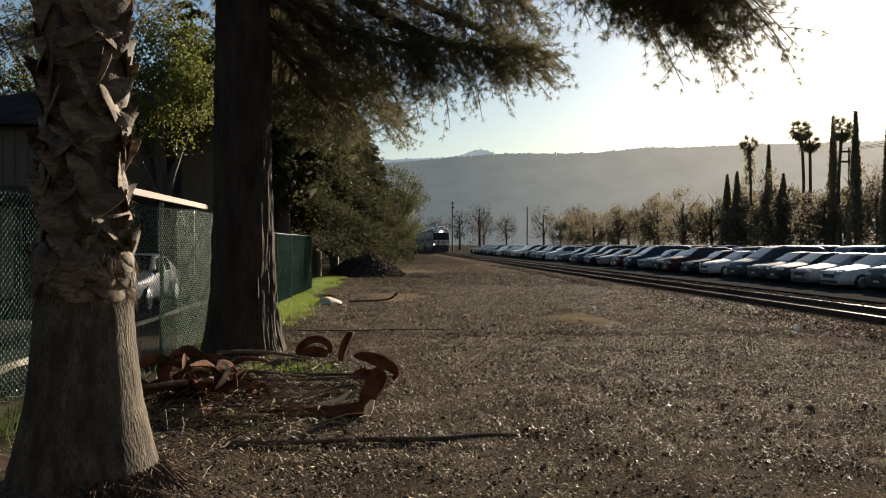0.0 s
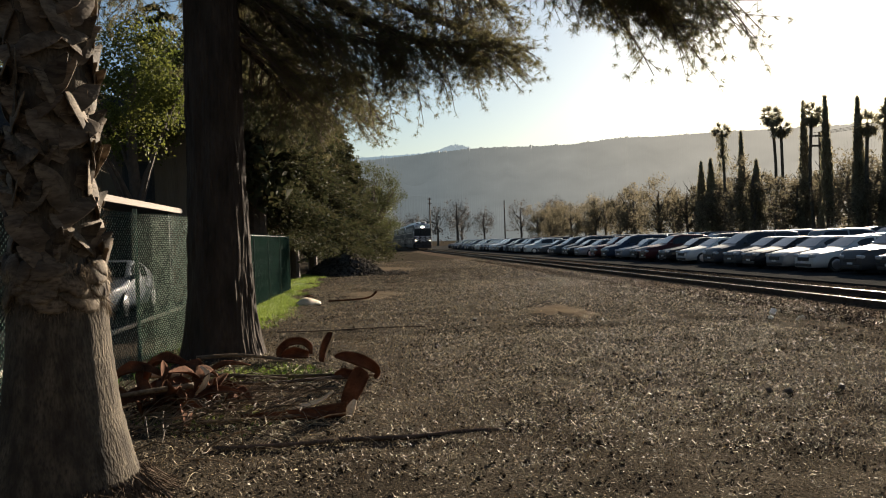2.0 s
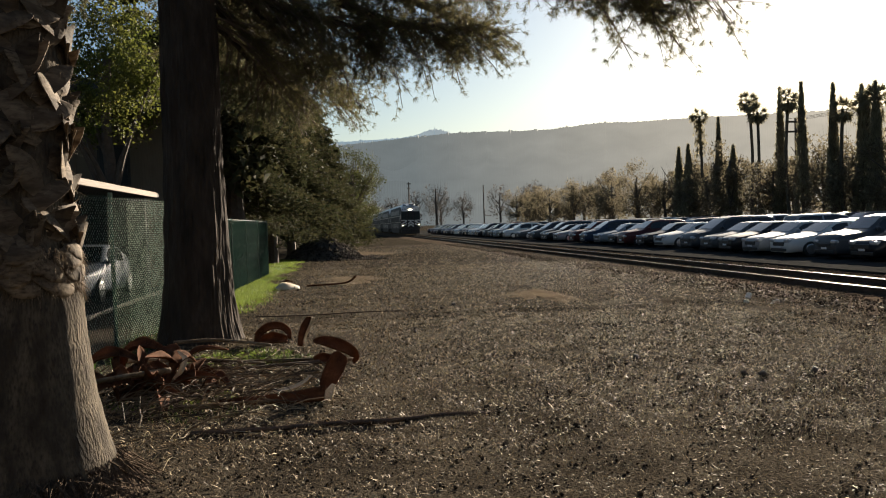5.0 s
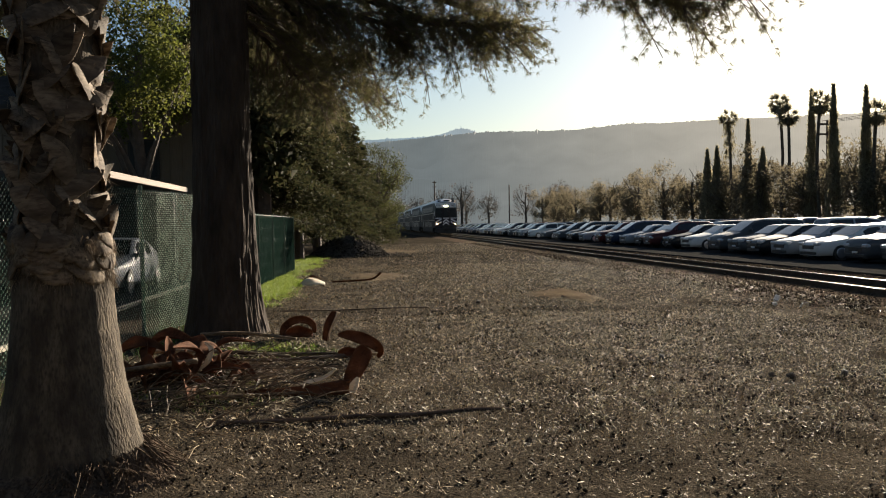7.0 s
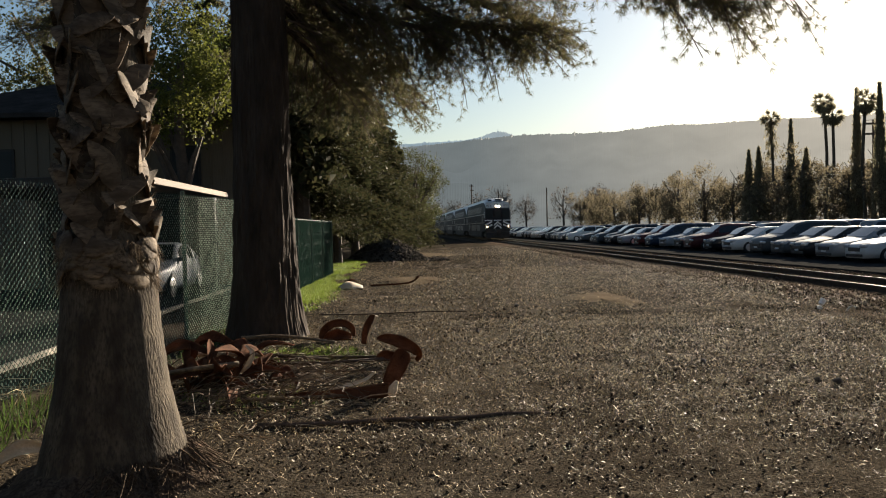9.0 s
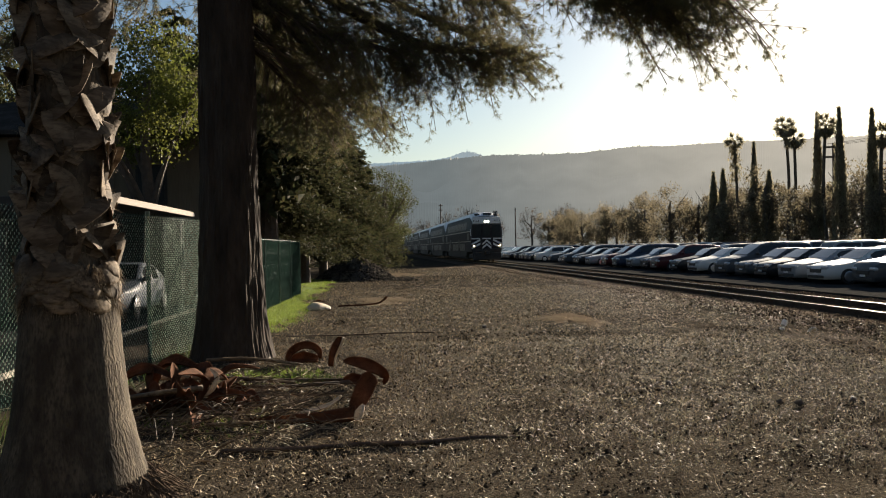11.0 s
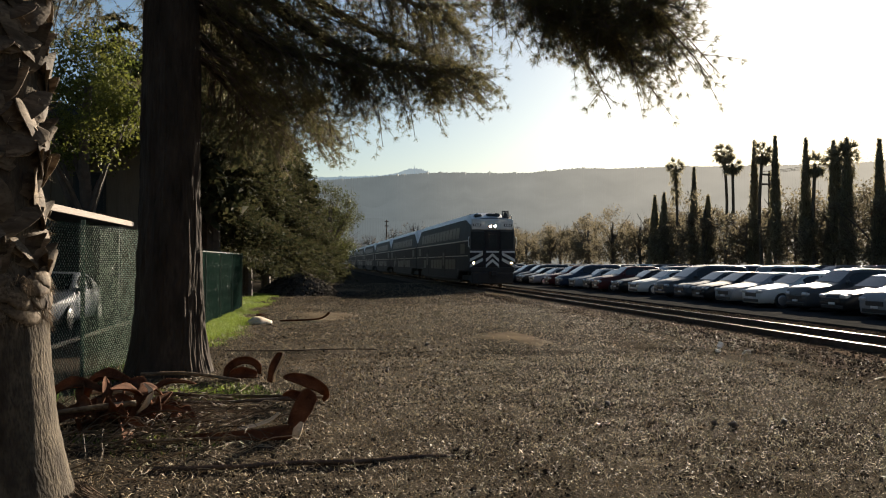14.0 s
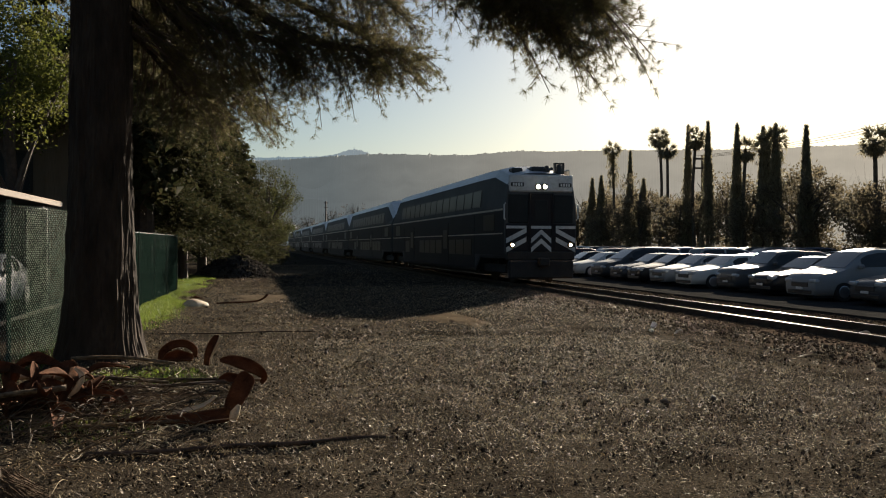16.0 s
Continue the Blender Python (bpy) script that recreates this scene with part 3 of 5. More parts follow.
    for x0, x1 in ((-1.36, -0.52), (0.52, 1.36)):
        part("windscreen", box(x0, x1, -0.03, 0.1, 2.42, 3.55, 0.03), M["darkpane"], c, "dark windscreen")
    for x in (-0.48, 0.48):
        part("door_post", box(x - 0.035, x + 0.035, -0.07, 0.1, 1.3, 3.62, 0.012), M["trainblue"], c)
    d = part("nose_door", box(-0.44, 0.44, -0.05, 0.1, 1.3, 3.6, 0.02), M["trainblue"], c, "dark door in the nose")
    part("door_window", box(-0.28, 0.28, -0.06, 0.0, 2.5, 3.35, 0.02), M["darkpane"], d)
    for x in (-0.995, 0.995):
        part("nose_panel", box(x - 0.465, x + 0.465, -0.035, 0.1, 1.3, 2.4, 0.03), M["trainblue"], c, "dark nose panel")

    def slash(x0, z0, x1, z1, w, y):
        v = [(x, y + d, z) for d in (0, 0.03) for x, z in ((x0, z0), (x0, z0 + w), (x1, z1 + w), (x1, z1))]
        return v, [[0, 1, 2, 3], [4, 7, 6, 5], [0, 4, 5, 1], [3, 2, 6, 7], [1, 5, 6, 2], [0, 3, 7, 4]]
    for x0, x1 in ((-1.45, -0.62), (-0.42, 0.42), (0.62, 1.45)):
        part("stripe_band", box(x0, x1, -0.064, -0.034, 2.2, 2.31), M["trainwhite"], c, "white band over the warning stripes")
    for z in (1.26, 1.62):
        for x0, z0, x1, z1 in ((-1.45, z, -0.62, z + 0.42), (0.62, z + 0.42, 1.45, z), (-0.42, z, 0, z + 0.36), (0, z + 0.36, 0.42, z)):
            part("chevron_stripe", slash(x0, z0, x1, z1, 0.19, -0.062), M["trainwhite"], c, "white warning stripe")
    part("pilot", join(box(-1.35, 1.35, -0.15, 0.15, 0.22, 0.95, 0.06), box(-0.2, 0.2, -0.5, 0.1, 0.72, 1.05, 0.04)), M["under"], c, "black pilot plate and coupler")
    part("buffer_beam", box(-1.42, 1.42, -0.06, 0.3, 0.95, 1.28, 0.03), M["under"], c)
    for x in (-0.14, 0.14):
        lamp = part("headlight", tube([(x, -0.10, 3.86), (x, 0.0, 3.86)], [0.13, 0.145], 16), M["plastic"], c, "lit headlight")
        part("lens", tube([(x, -0.115, 3.86), (x, -0.09, 3.86)], [0.07, 0.08], 16), M["headlight"], lamp)
    for x in (-1.22, 1.22):
        lamp = part("ditch_light", tube([(x, -0.12, 1.55), (x, 0.0, 1.55)], [0.12, 0.13], 16), M["plastic"], c, "lit amber ditch light")
        part("lens", tube([(x, -0.135, 1.55), (x, -0.1, 1.55)], [0.06, 0.066], 16), M["ditchlight"], lamp)
    for x in (-1.0, 1.0):
        part("number_board", box(x - 0.27, x + 0.27, -0.07, 0.0, 3.86, 4.02, 0.01), M["plastic"], c, "dark number board with pale bars")
        for k in range(4):
            part("bar", box(x - 0.2 + k * 0.11, x - 0.13 + k * 0.11, -0.078, -0.06, 3.885, 3.995), M["plate"], c)
    for x in (-1.5, 1.5):
        part("grab_rail", tube([(x * 0.99, -0.02, 2.55), (x * 1.03, -0.06, 2.6), (x * 1.03, -0.06, 3.15), (x * 0.99, -0.02, 3.2)], [0.03], 6), M["trainwhite"], c)
    part("horn", join(tube([(0.2, 0.3, 4.55), (0.2, -0.1, 4.62)], [0.04, 0.09], 10), tube([(0.42, 0.3, 4.55), (0.42, -0.05, 4.58)], [0.03, 0.07], 10)), M["plastic"], c, "air horns on the roof")
    part("antenna_box", join(box(-0.2, 0.6, 0.5, 1.2, 4.5, 4.72, 0.05), box(-1.0, -0.55, 0.6, 1.1, 4.45, 4.66, 0.04)), M["plastic"], c, "black roof housings")
    part("bell", join(tube([(0.95, 0.5, 4.42), (0.95, 0.5, 4.8)], [0.15, 0.09], 10), box(0.75, 0.8, 0.4, 0.6, 4.4, 4.86), box(1.1, 1.15, 0.4, 0.6, 4.4, 4.86), box(0.75, 1.15, 0.4, 0.6, 4.82, 4.88)), M["plastic"], c, "bell in a bracket")
    part("beacon", box(1.2, 1.36, 0.35, 0.55, 4.38, 4.6, 0.03), M["trainsilver"], c)
    return c


SIZE = 1.05
CARS = [carriage(True, pose(TX, 150, RAILZ))]
proto = carriage(False, pose(TX, 176.3, RAILZ))
CARS.append(proto)
for c in CARS:
    c.scale = (SIZE, SIZE, SIZE)
for k in range(2, 7):
    CARS.append(copy_thing(proto, pose(TX, 150 + 26.3 * SIZE * k, RAILZ)))
# seconds and the nose's place along the track
TRAIN = [(0.0, 155.5), (1.0, 152.0), (2.0, 147.0), (4.0, 136.0), (6.5, 118.0), (8.5, 101.5), (11.0, 80.7), (12.0, 71.8), (13.0, 62.8), (14.0, 53.0), (15.0, 42.9), (16.0, 32.2)]


def motions():
    for k, c in enumerate(CARS):
        walk(c, [(t, pose(TX, y + 26.3 * SIZE * k, RAILZ)) for t, y in TRAIN])


# ---------------------------------------------------------------- parked cars
SHAPES = dict(
    sedan=dict(L=4.7, W=0.9, belt=0.93, top=((0, 0.55), (0.012, 0.7), (0.06, 0.8), (0.26, 0.95), (0.30, 1.0), (0.45, 1.40), (0.54, 1.45), (0.66, 1.42), (0.85, 1.09), (0.97, 1.03), (0.99, 0.9), (1, 0.6))),
    suv=dict(L=4.6, W=0.92, belt=1.05, top=((0, 0.6), (0.012, 0.85), (0.05, 0.95), (0.24, 1.07), (0.28, 1.12), (0.42, 1.58), (0.52, 1.66), (0.82, 1.62), (0.88, 1.55), (0.975, 1.1), (0.99, 0.9), (1, 0.6))),
    minivan=dict(L=5.0, W=0.97, belt=1.08, top=((0, 0.6), (0.012, 0.8), (0.05, 0.92), (0.18, 1.05), (0.21, 1.1), (0.38, 1.62), (0.5, 1.74), (0.86, 1.72), (0.93, 1.64), (0.98, 1.1), (0.992, 0.9), (1, 0.6))),
)


def parked_car(kind, paint, m, label, group="cars in the car park"):
    """A car with its nose at x = 0, its tail at x = L."""
    S = SHAPES[kind]
    L, W, belt = S["L"], S["W"], S["belt"]
    tx, th = np.array(S["top"]).T
    xs = np.unique(np.concatenate([np.linspace(0, 1, 30), tx]))
    c = thing("parked_car", m, label, "car", group)

    def sec(s, out=0.0):
        h = float(np.interp(s, tx, th))
        w = W * (1 - 0.26 * abs(2 * s - 1) ** 5) + out
        zb = min(belt, h - 0.05)
        up = max(0.0, h - 0.06 - zb)
        return [(w * 0.93, 0.2), (w, 0.42), (w, 0.68), (w * 0.965, zb), (w * (0.96 - 0.36 * up), zb + up), (w * (0.80 - 0.32 * up), h - 0.012 + out), (0, h + out)]

    rings = []
    for s in xs:
        q = sec(s)
        rings.append([(s * L, y, z) for y, z in q] + [(s * L, -y, z) for y, z in q[-2::-1]])
    part("body", loft(rings), PAINT[paint], c, paint + " painted body", smooth=True)

    def pane(s0, s1, i, side):
        v, n = [], 7
        for s in np.linspace(s0, s1, n):
            q = sec(s, 0.008)
            a, b = np.array(q[i]), np.array(q[i + 1])
            for k in (0.1, 0.9):
                y, z = a + (b - a) * k
                v.append((s * L, side * y, z))
        return v, [[2 * j, 2 * j + 1, 2 * j + 3, 2 * j + 2] for j in range(n - 1)]

    def screen(s0, s1):
        v, n = [], 6
        for s in np.linspace(s0, s1, n):
            q = sec(s, 0.01)
            y = q[5][0] * 1.02
            v += [(s * L, y, q[5][1]), (s * L, 0, q[6][1] + 0.004), (s * L, -y, q[5][1])]
        return v, [[3 * j + k, 3 * j + k + 1, 3 * j + k + 4, 3 * j + k + 3] for j in range(n - 1) for k in (0, 1)]

    a0, a1 = {"sedan": (0.305, 0.445), "suv": (0.285, 0.42), "minivan": (0.215, 0.385)}[kind]
    b0, b1 = {"sedan": (0.68, 0.83), "suv": (0.885, 0.965), "minivan": (0.935, 0.975)}[kind]
    part("windscreen", screen(a0, a1), M["glass"], c, "dark sloping windscreen", True)
    part("rear_window", screen(b0, b1), M["glass"], c, "dark rear window", True)
    mid = (a1 + b0) / 2
    for side in (-1, 1):
        part("side_window", pane(a1 - 0.05, mid - 0.01, 3, side), M["glass"], c, "dark side window")
        part("side_window", pane(mid + 0.01, b0 + 0.02, 3, side), M["glass"], c, "dark side window")
        w = sec(0.02)[1][0]
        part("headlight", join(box(-0.02, 0.3, min(side * (w - 0.32), side * (w + 0.02)), max(side * (w - 0.32), side * (w + 0.02)), 0.6, 0.74, 0.04)), M["lampglass"], c, "clear headlamp")
        part("tail_light", box(L - 0.22, L + 0.01, min(side * (w - 0.3), side * (w + 0.02)), max(side * (w - 0.3), side * (w + 0.02)), 0.72, 0.9, 0.03), M["taillamp"], c, "red tail lamp")
        part("mirror", box(a1 * L - 0.45, a1 * L - 0.3, min(side * W * 0.95, side * (W + 0.16)), max(side * W * 0.95, side * (W + 0.16)), belt, belt + 0.15, 0.04), PAINT[paint], c)
        for s in (0.19, 0.79):
            y0, y1 = (W - 0.2, W + 0.012)
            wheel = part("wheel", tube([(s * L, side * y0, 0.32), (s * L, side * y1, 0.32)], [0.32, 0.31], 18), M["tyre"], c)
            part("rim", tube([(s * L, side * (y1 + 0.002), 0.32), (s * L, side * (y1 + 0.012), 0.32)], [0.21, 0.19], 14), M["alloy"], wheel, "alloy rim")
    part("grille", join(box(-0.025, 0.1, -0.42, 0.42, 0.46, 0.62, 0.02), box(-0.02, 0.1, -0.6, 0.6, 0.24, 0.36, 0.02)), M["plastic"], c, "black grille")
    part("number_plate", box(-0.035, 0.0, -0.16, 0.16, 0.38, 0.46, 0.005), M["plate"], c, "pale plate")
    return c


LOTZ = -0.08
NOSE = 18.2
PROTO = {}
words = {"sedan": "saloon", "suv": "sport utility car", "minivan": "minivan"}


def park(kind, paint, x, y, turn, z=LOTZ):
    m = pose(x, y, z, 0, 0, turn)
    if (kind, paint) in PROTO:
        return copy_thing(PROTO[kind, paint], m)
    PROTO[kind, paint] = parked_car(kind, paint, m, "%s parked %s with sunlit roof on asphalt" % (paint, words[kind]))
    return PROTO[kind, paint]


front_row = [(21.2, "sedan", "grey"), (23.9, "minivan", "silver"), (26.5, "sedan", "black"), (28.9, "suv", "grey"), (31.6, "sedan", "white"), (33.8, "sedan", "silver"),
             (36.2, "sedan", "black"), (38.7, "sedan", "grey"), (41.2, "minivan", "grey"), (44.9, "sedan", "white"), (47.5, "sedan", "black"), (50.2, "suv", "red"),
             (53.0, "sedan", "black"), (55.7, "sedan", "silver"), (58.4, "minivan", "blue")]
for y, kind, paint in front_row:
    park(kind, paint, NOSE + 0.2 * math.sin(y * 3.1), y, 1.5 * math.sin(y * 1.7))
pick = random.Random(5)
kinds, paints = ("sedan", "sedan", "suv", "minivan"), ("white", "silver", "grey", "black", "blue", "black", "grey", "grey", "red")
for k in range(40):
    if pick.random() < 0.93:
        park(pick.choice(kinds), pick.choice(paints), NOSE + pick.uniform(-0.25, 0.35), 61.1 + 2.65 * k, pick.uniform(-2, 2))
for x, turn, y0, n in ((29.0, 180, 20.0, 46), (36.0, 0, 26.0, 44), (46.3, 180, 32.0, 40)):
    for k in range(n):
        if pick.random() < 0.85:
            park(pick.choice(kinds), pick.choice(paints), x + pick.uniform(-0.3, 0.3), y0 + 2.65 * k, turn + pick.uniform(-2, 2))
# this car's paint is darkened: the carport's shade is put into it
parked_car("sedan", "shaded_silver", pose(-6.86, 20.84, 0.03, 0, 0, 90), "silver-blue saloon parked behind the chain-link fence", "")


# ---------------------------------------------------------------- fence, carport, house
LINE = np.array([(-5.0, 3.0), (-4.1, 8.35), (-2.95, 14.9), (-2.98, 20.5), (-2.55, 31.0)])
SEG = np.concatenate([[0], np.cumsum(np.linalg.norm(np.diff(LINE, axis=0), axis=1))])


def on_line(u):
    return np.stack([np.interp(u, SEG, LINE[:, 0]), np.interp(u, SEG, LINE[:, 1])], -1)


def chain_link(u0, u1, height, pitch, r):
    us = np.arange(u0 - height, u1, pitch)
    v, f = [], []
    tri = np.array([(0, 1), (0.87, -0.5), (-0.87, -0.5)])
    n = 0
    for sgn in (1, -1):
        for u in us:
            a, b = (u, u + height) if sgn > 0 else (u + height, u)
            lo, hi = max(min(a, b), u0), min(max(a, b), u1)
            if hi - lo < 0.05:
                continue
            z = lambda q: 0.04 + (q - a) * sgn * (height - 0.05) / height if sgn > 0 else 0.04 + (a - q) * (height - 0.05) / height
            k = 12
            q = np.linspace(lo, hi, k)
            p = on_line(q)
            zz = np.array([z(t) for t in q])
            wob = 0.004 * np.sin(q * np.pi / pitch) * sgn
            for i in range(k):
                for dx, dz in tri:
                    v.append((p[i, 0] + dx * r + wob[i], p[i, 1], zz[i] + dz * r))
            for i in range(k - 1):
                for j in range(3):
                    f.append((n + i * 3 + j, n + i * 3 + (j + 1) % 3, n + i * 3 + 3 + (j + 1) % 3, n + i * 3 + 3 + j))
            n += k * 3
    return np.array(v), np.array(f)


fence = thing("chain_link_fence", pose(0, 0, 0), "tall green chain-link fence with steel posts", "fence")
U1, U2 = SEG[2] + 0.15, SEG[-1]
tagged(part("wire_mesh", chain_link(0, SEG[2] - 1.6, 2.3, 0.075, 0.004), M["greenwire"], fence, "green woven wire"), kind="stuff")
for u in np.arange(0.2, U1 + 0.1, 2.45):
    x, y = on_line(u)
    part("post", tube([(x - 0.04, y, -0.1), (x - 0.04, y, 2.36)], [0.032], 10), M["greenwire"], fence, "green steel post")
tagged(part("wire_fringe", spikes(np.column_stack([on_line(np.arange(0, U1, 0.04)), np.full(len(np.arange(0, U1, 0.04)), 2.28)]), np.tile([[0, 0, 1.0]], (len(np.arange(0, U1, 0.04)), 1)), 2, 0.06, 0.006, 0.4), M["greenwire"], fence, "twisted wire ends along the top"), kind="stuff")


def knuckles(u0, u1, height, pitch, r, length):
    """The short upright twists where the wires of the mesh hook into one another."""
    us = np.arange(u0, u1, pitch / 2)
    c = []
    for k, u in enumerate(us):
        z = np.arange(0.06 + (pitch / 2 if k % 2 else 0), height, pitch)
        p = on_line(u)
        c.append(np.column_stack([np.full(len(z), p[0]), np.full(len(z), p[1]), z]))
    c = np.vstack(c)
    c += RNG.normal(0, 0.0015, c.shape)
    a = np.array([(r, 0), (-0.5 * r, 0.87 * r), (-0.5 * r, -0.87 * r)])
    v = np.concatenate([np.column_stack([c[:, 0] + x + RNG.normal(0, 0.003, len(c)), c[:, 1] + y, c[:, 2] + h])[:, None] for h in (-length / 2, length / 2) for x, y in a], 1).reshape(-1, 3)
    i = np.arange(len(c))[:, None] * 6
    return v, np.vstack([i + np.array([q]) for q in ([0, 1, 4, 3], [1, 2, 5, 4], [2, 0, 3, 5])])


# glints along the mesh come from the twists' paler colour
tagged(part("twisted_wire", knuckles(0, SEG[2] - 1.6, 2.28, 0.075, 0.0036, 0.028), M["wireglint"], fence, "wire twists coloured paler as sun glints"), kind="stuff")
tagged(part("twisted_wire", knuckles(SEG[2] - 1.6, U1, 2.28, 0.066, 0.008, 0.02), M["wireglint"], fence, "wire twists coloured paler as sun glints"), kind="stuff")


def slats(u0, u1, height, parent):
    first = part("slat", box(-0.004, 0.004, -0.024, 0.024, 0, height, 0.002), M["greenslat"], parent, "green privacy slat")
    for k, u in enumerate(np.arange(u0, u1, 0.066)):
        o = first if k == 0 else first.copy()
        if k:
            scene.collection.objects.link(o)
        a, b = on_line(u), on_line(u + 0.05)
        o.location = (*a, 0.06)
        o.rotation_euler = (0, 0, math.atan2(b[1] - a[1], b[0] - a[0]) - math.pi / 2)


tagged(part("wire_mesh", chain_link(SEG[2] - 1.6, U1, 2.3, 0.06, 0.0045), M["greenwire"], fence, "green woven wire, a second layer"), kind="stuff")
green = thing("green_fence", pose(0, 0, 0), "green fence with privacy slats between posts", "fence")
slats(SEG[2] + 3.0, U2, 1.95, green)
tagged(part("wire_mesh", chain_link(SEG[2] + 3.0, U2, 2.0, 0.12, 0.002), M["greenwire"], green, "green woven wire"), kind="stuff")
for u in np.linspace(SEG[2] + 3.0, U2, 6):
    x, y = on_line(u)
    part("post", tube([(x, y, -0.1), (x, y, 2.08)], [0.035], 10), M["greenwire"], green, "green steel post")
part("top_rail", tube([(*on_line(u), 2.03) for u in (SEG[2] + 3.0, SEG[3], U2)], [0.022], 8), M["greenwire"], green)

carport = thing("carport", pose(0, 0, 0.03), "open timber carport with a pale fascia board", "carport")
part("roof", box(-11.0, -5.27, 17.4, 25.62, 2.78, 2.9), M["dark"], carport, "dark flat roof")
part("fascia", box(-5.26, -5.2, 17.3, 25.1, 2.75, 2.9, 0.01), M["wood"], carport, "pale weathered board")
part("fascia", box(-11.0, -5.27, 17.3, 17.38, 2.7, 2.9, 0.01), M["dark"], carport)
for x in (-10.8, -5.7):
    for y in (17.6, 25.45):
        part("post", box(x - 0.07, x + 0.07, y - 0.07, y + 0.07, 0, 2.78, 0.01), M["dark"], carport)
part("back_panel", box(-11.0, -5.6, 25.56, 25.62, 0, 2.75), M["dark"], carport, "dark boarded back")

house = thing("house", pose(-11.4, 31.5, 0), "brown two-storey house in shade with a dark hip roof", "house")
part("wall", box(-4.6, 6.2, -4.0, 5.0, 0, 5.75), M["siding"], house, "brown vertical siding")
rv = [(-5.2, -4.6, 5.7), (6.8, -4.6, 5.7), (6.8, 5.6, 5.7), (-5.2, 5.6, 5.7), (-0.4, 0.5, 7.7), (2.0, 0.5, 7.7),
      (-5.2, -4.6, 5.55), (6.8, -4.6, 5.55), (6.8, 5.6, 5.55), (-5.2, 5.6, 5.55)]
part("roof", (rv, [[0, 1, 5, 4], [1, 2, 5], [2, 3, 4, 5], [3, 0, 4], [6, 7, 1, 0], [7, 8, 2, 1], [8, 9, 3, 2], [9, 6, 0, 3], [9, 8, 7, 6]]), M["roofing"], house, "dark shingle hip roof")
for x in (-1.6, 1.6, 4.4):
    for z in (3.3,):
        w = part("window", box(x - 0.5, x + 0.5, -4.05, -3.98, z, z + 1.3, 0.01), M["dark"], house, "dark window")
        part("pane", box(x - 0.42, x + 0.42, -4.06, -4.04, z + 0.08, z + 1.22), M["darkpane"], w)
for x in np.arange(-4.4, 6.2, 0.4):
    part("batten", box(x - 0.02, x + 0.02, -4.03, -3.99, 0, 5.7), M["siding"], house)


# ---------------------------------------------------------------- trees
def pine():
    t = thing("pine_tree", pose(-2.2, 13.4, 0), "big old pine with thick furrowed trunk and long-needled limbs", "tree")
    rings = []
    for z in np.concatenate([[-0.15, 0.0, 0.12, 0.3, 0.6], np.linspace(0.75, 8, 60), np.linspace(8.4, 19, 24)]):
        a = np.linspace(0, 2 * np.pi, 120, endpoint=False)
        r = 0.51 * (1 - z / 24) + 0.16 * math.exp(-max(z, 0) * 2.2)
        r = r + 0.03 * np.array([noise.noise((2 * math.cos(b), 2 * math.sin(b), z * 0.5)) for b in a]) + 0.05 * np.array([abs(noise.noise((8 * math.cos(b), 8 * math.sin(b), z * 1.4))) for b in a]) + 0.02 * np.array([noise.noise((17 * math.cos(b), 17 * math.sin(b), z * 4)) for b in a])
        rings.append(np.stack([r * np.cos(a), r * np.sin(a), np.full(120, z)], 1))
    part("trunk", loft(rings), M["pinebark"], t, "dark furrowed trunk")
    o = np.array([-2.2, 13.4, 0])
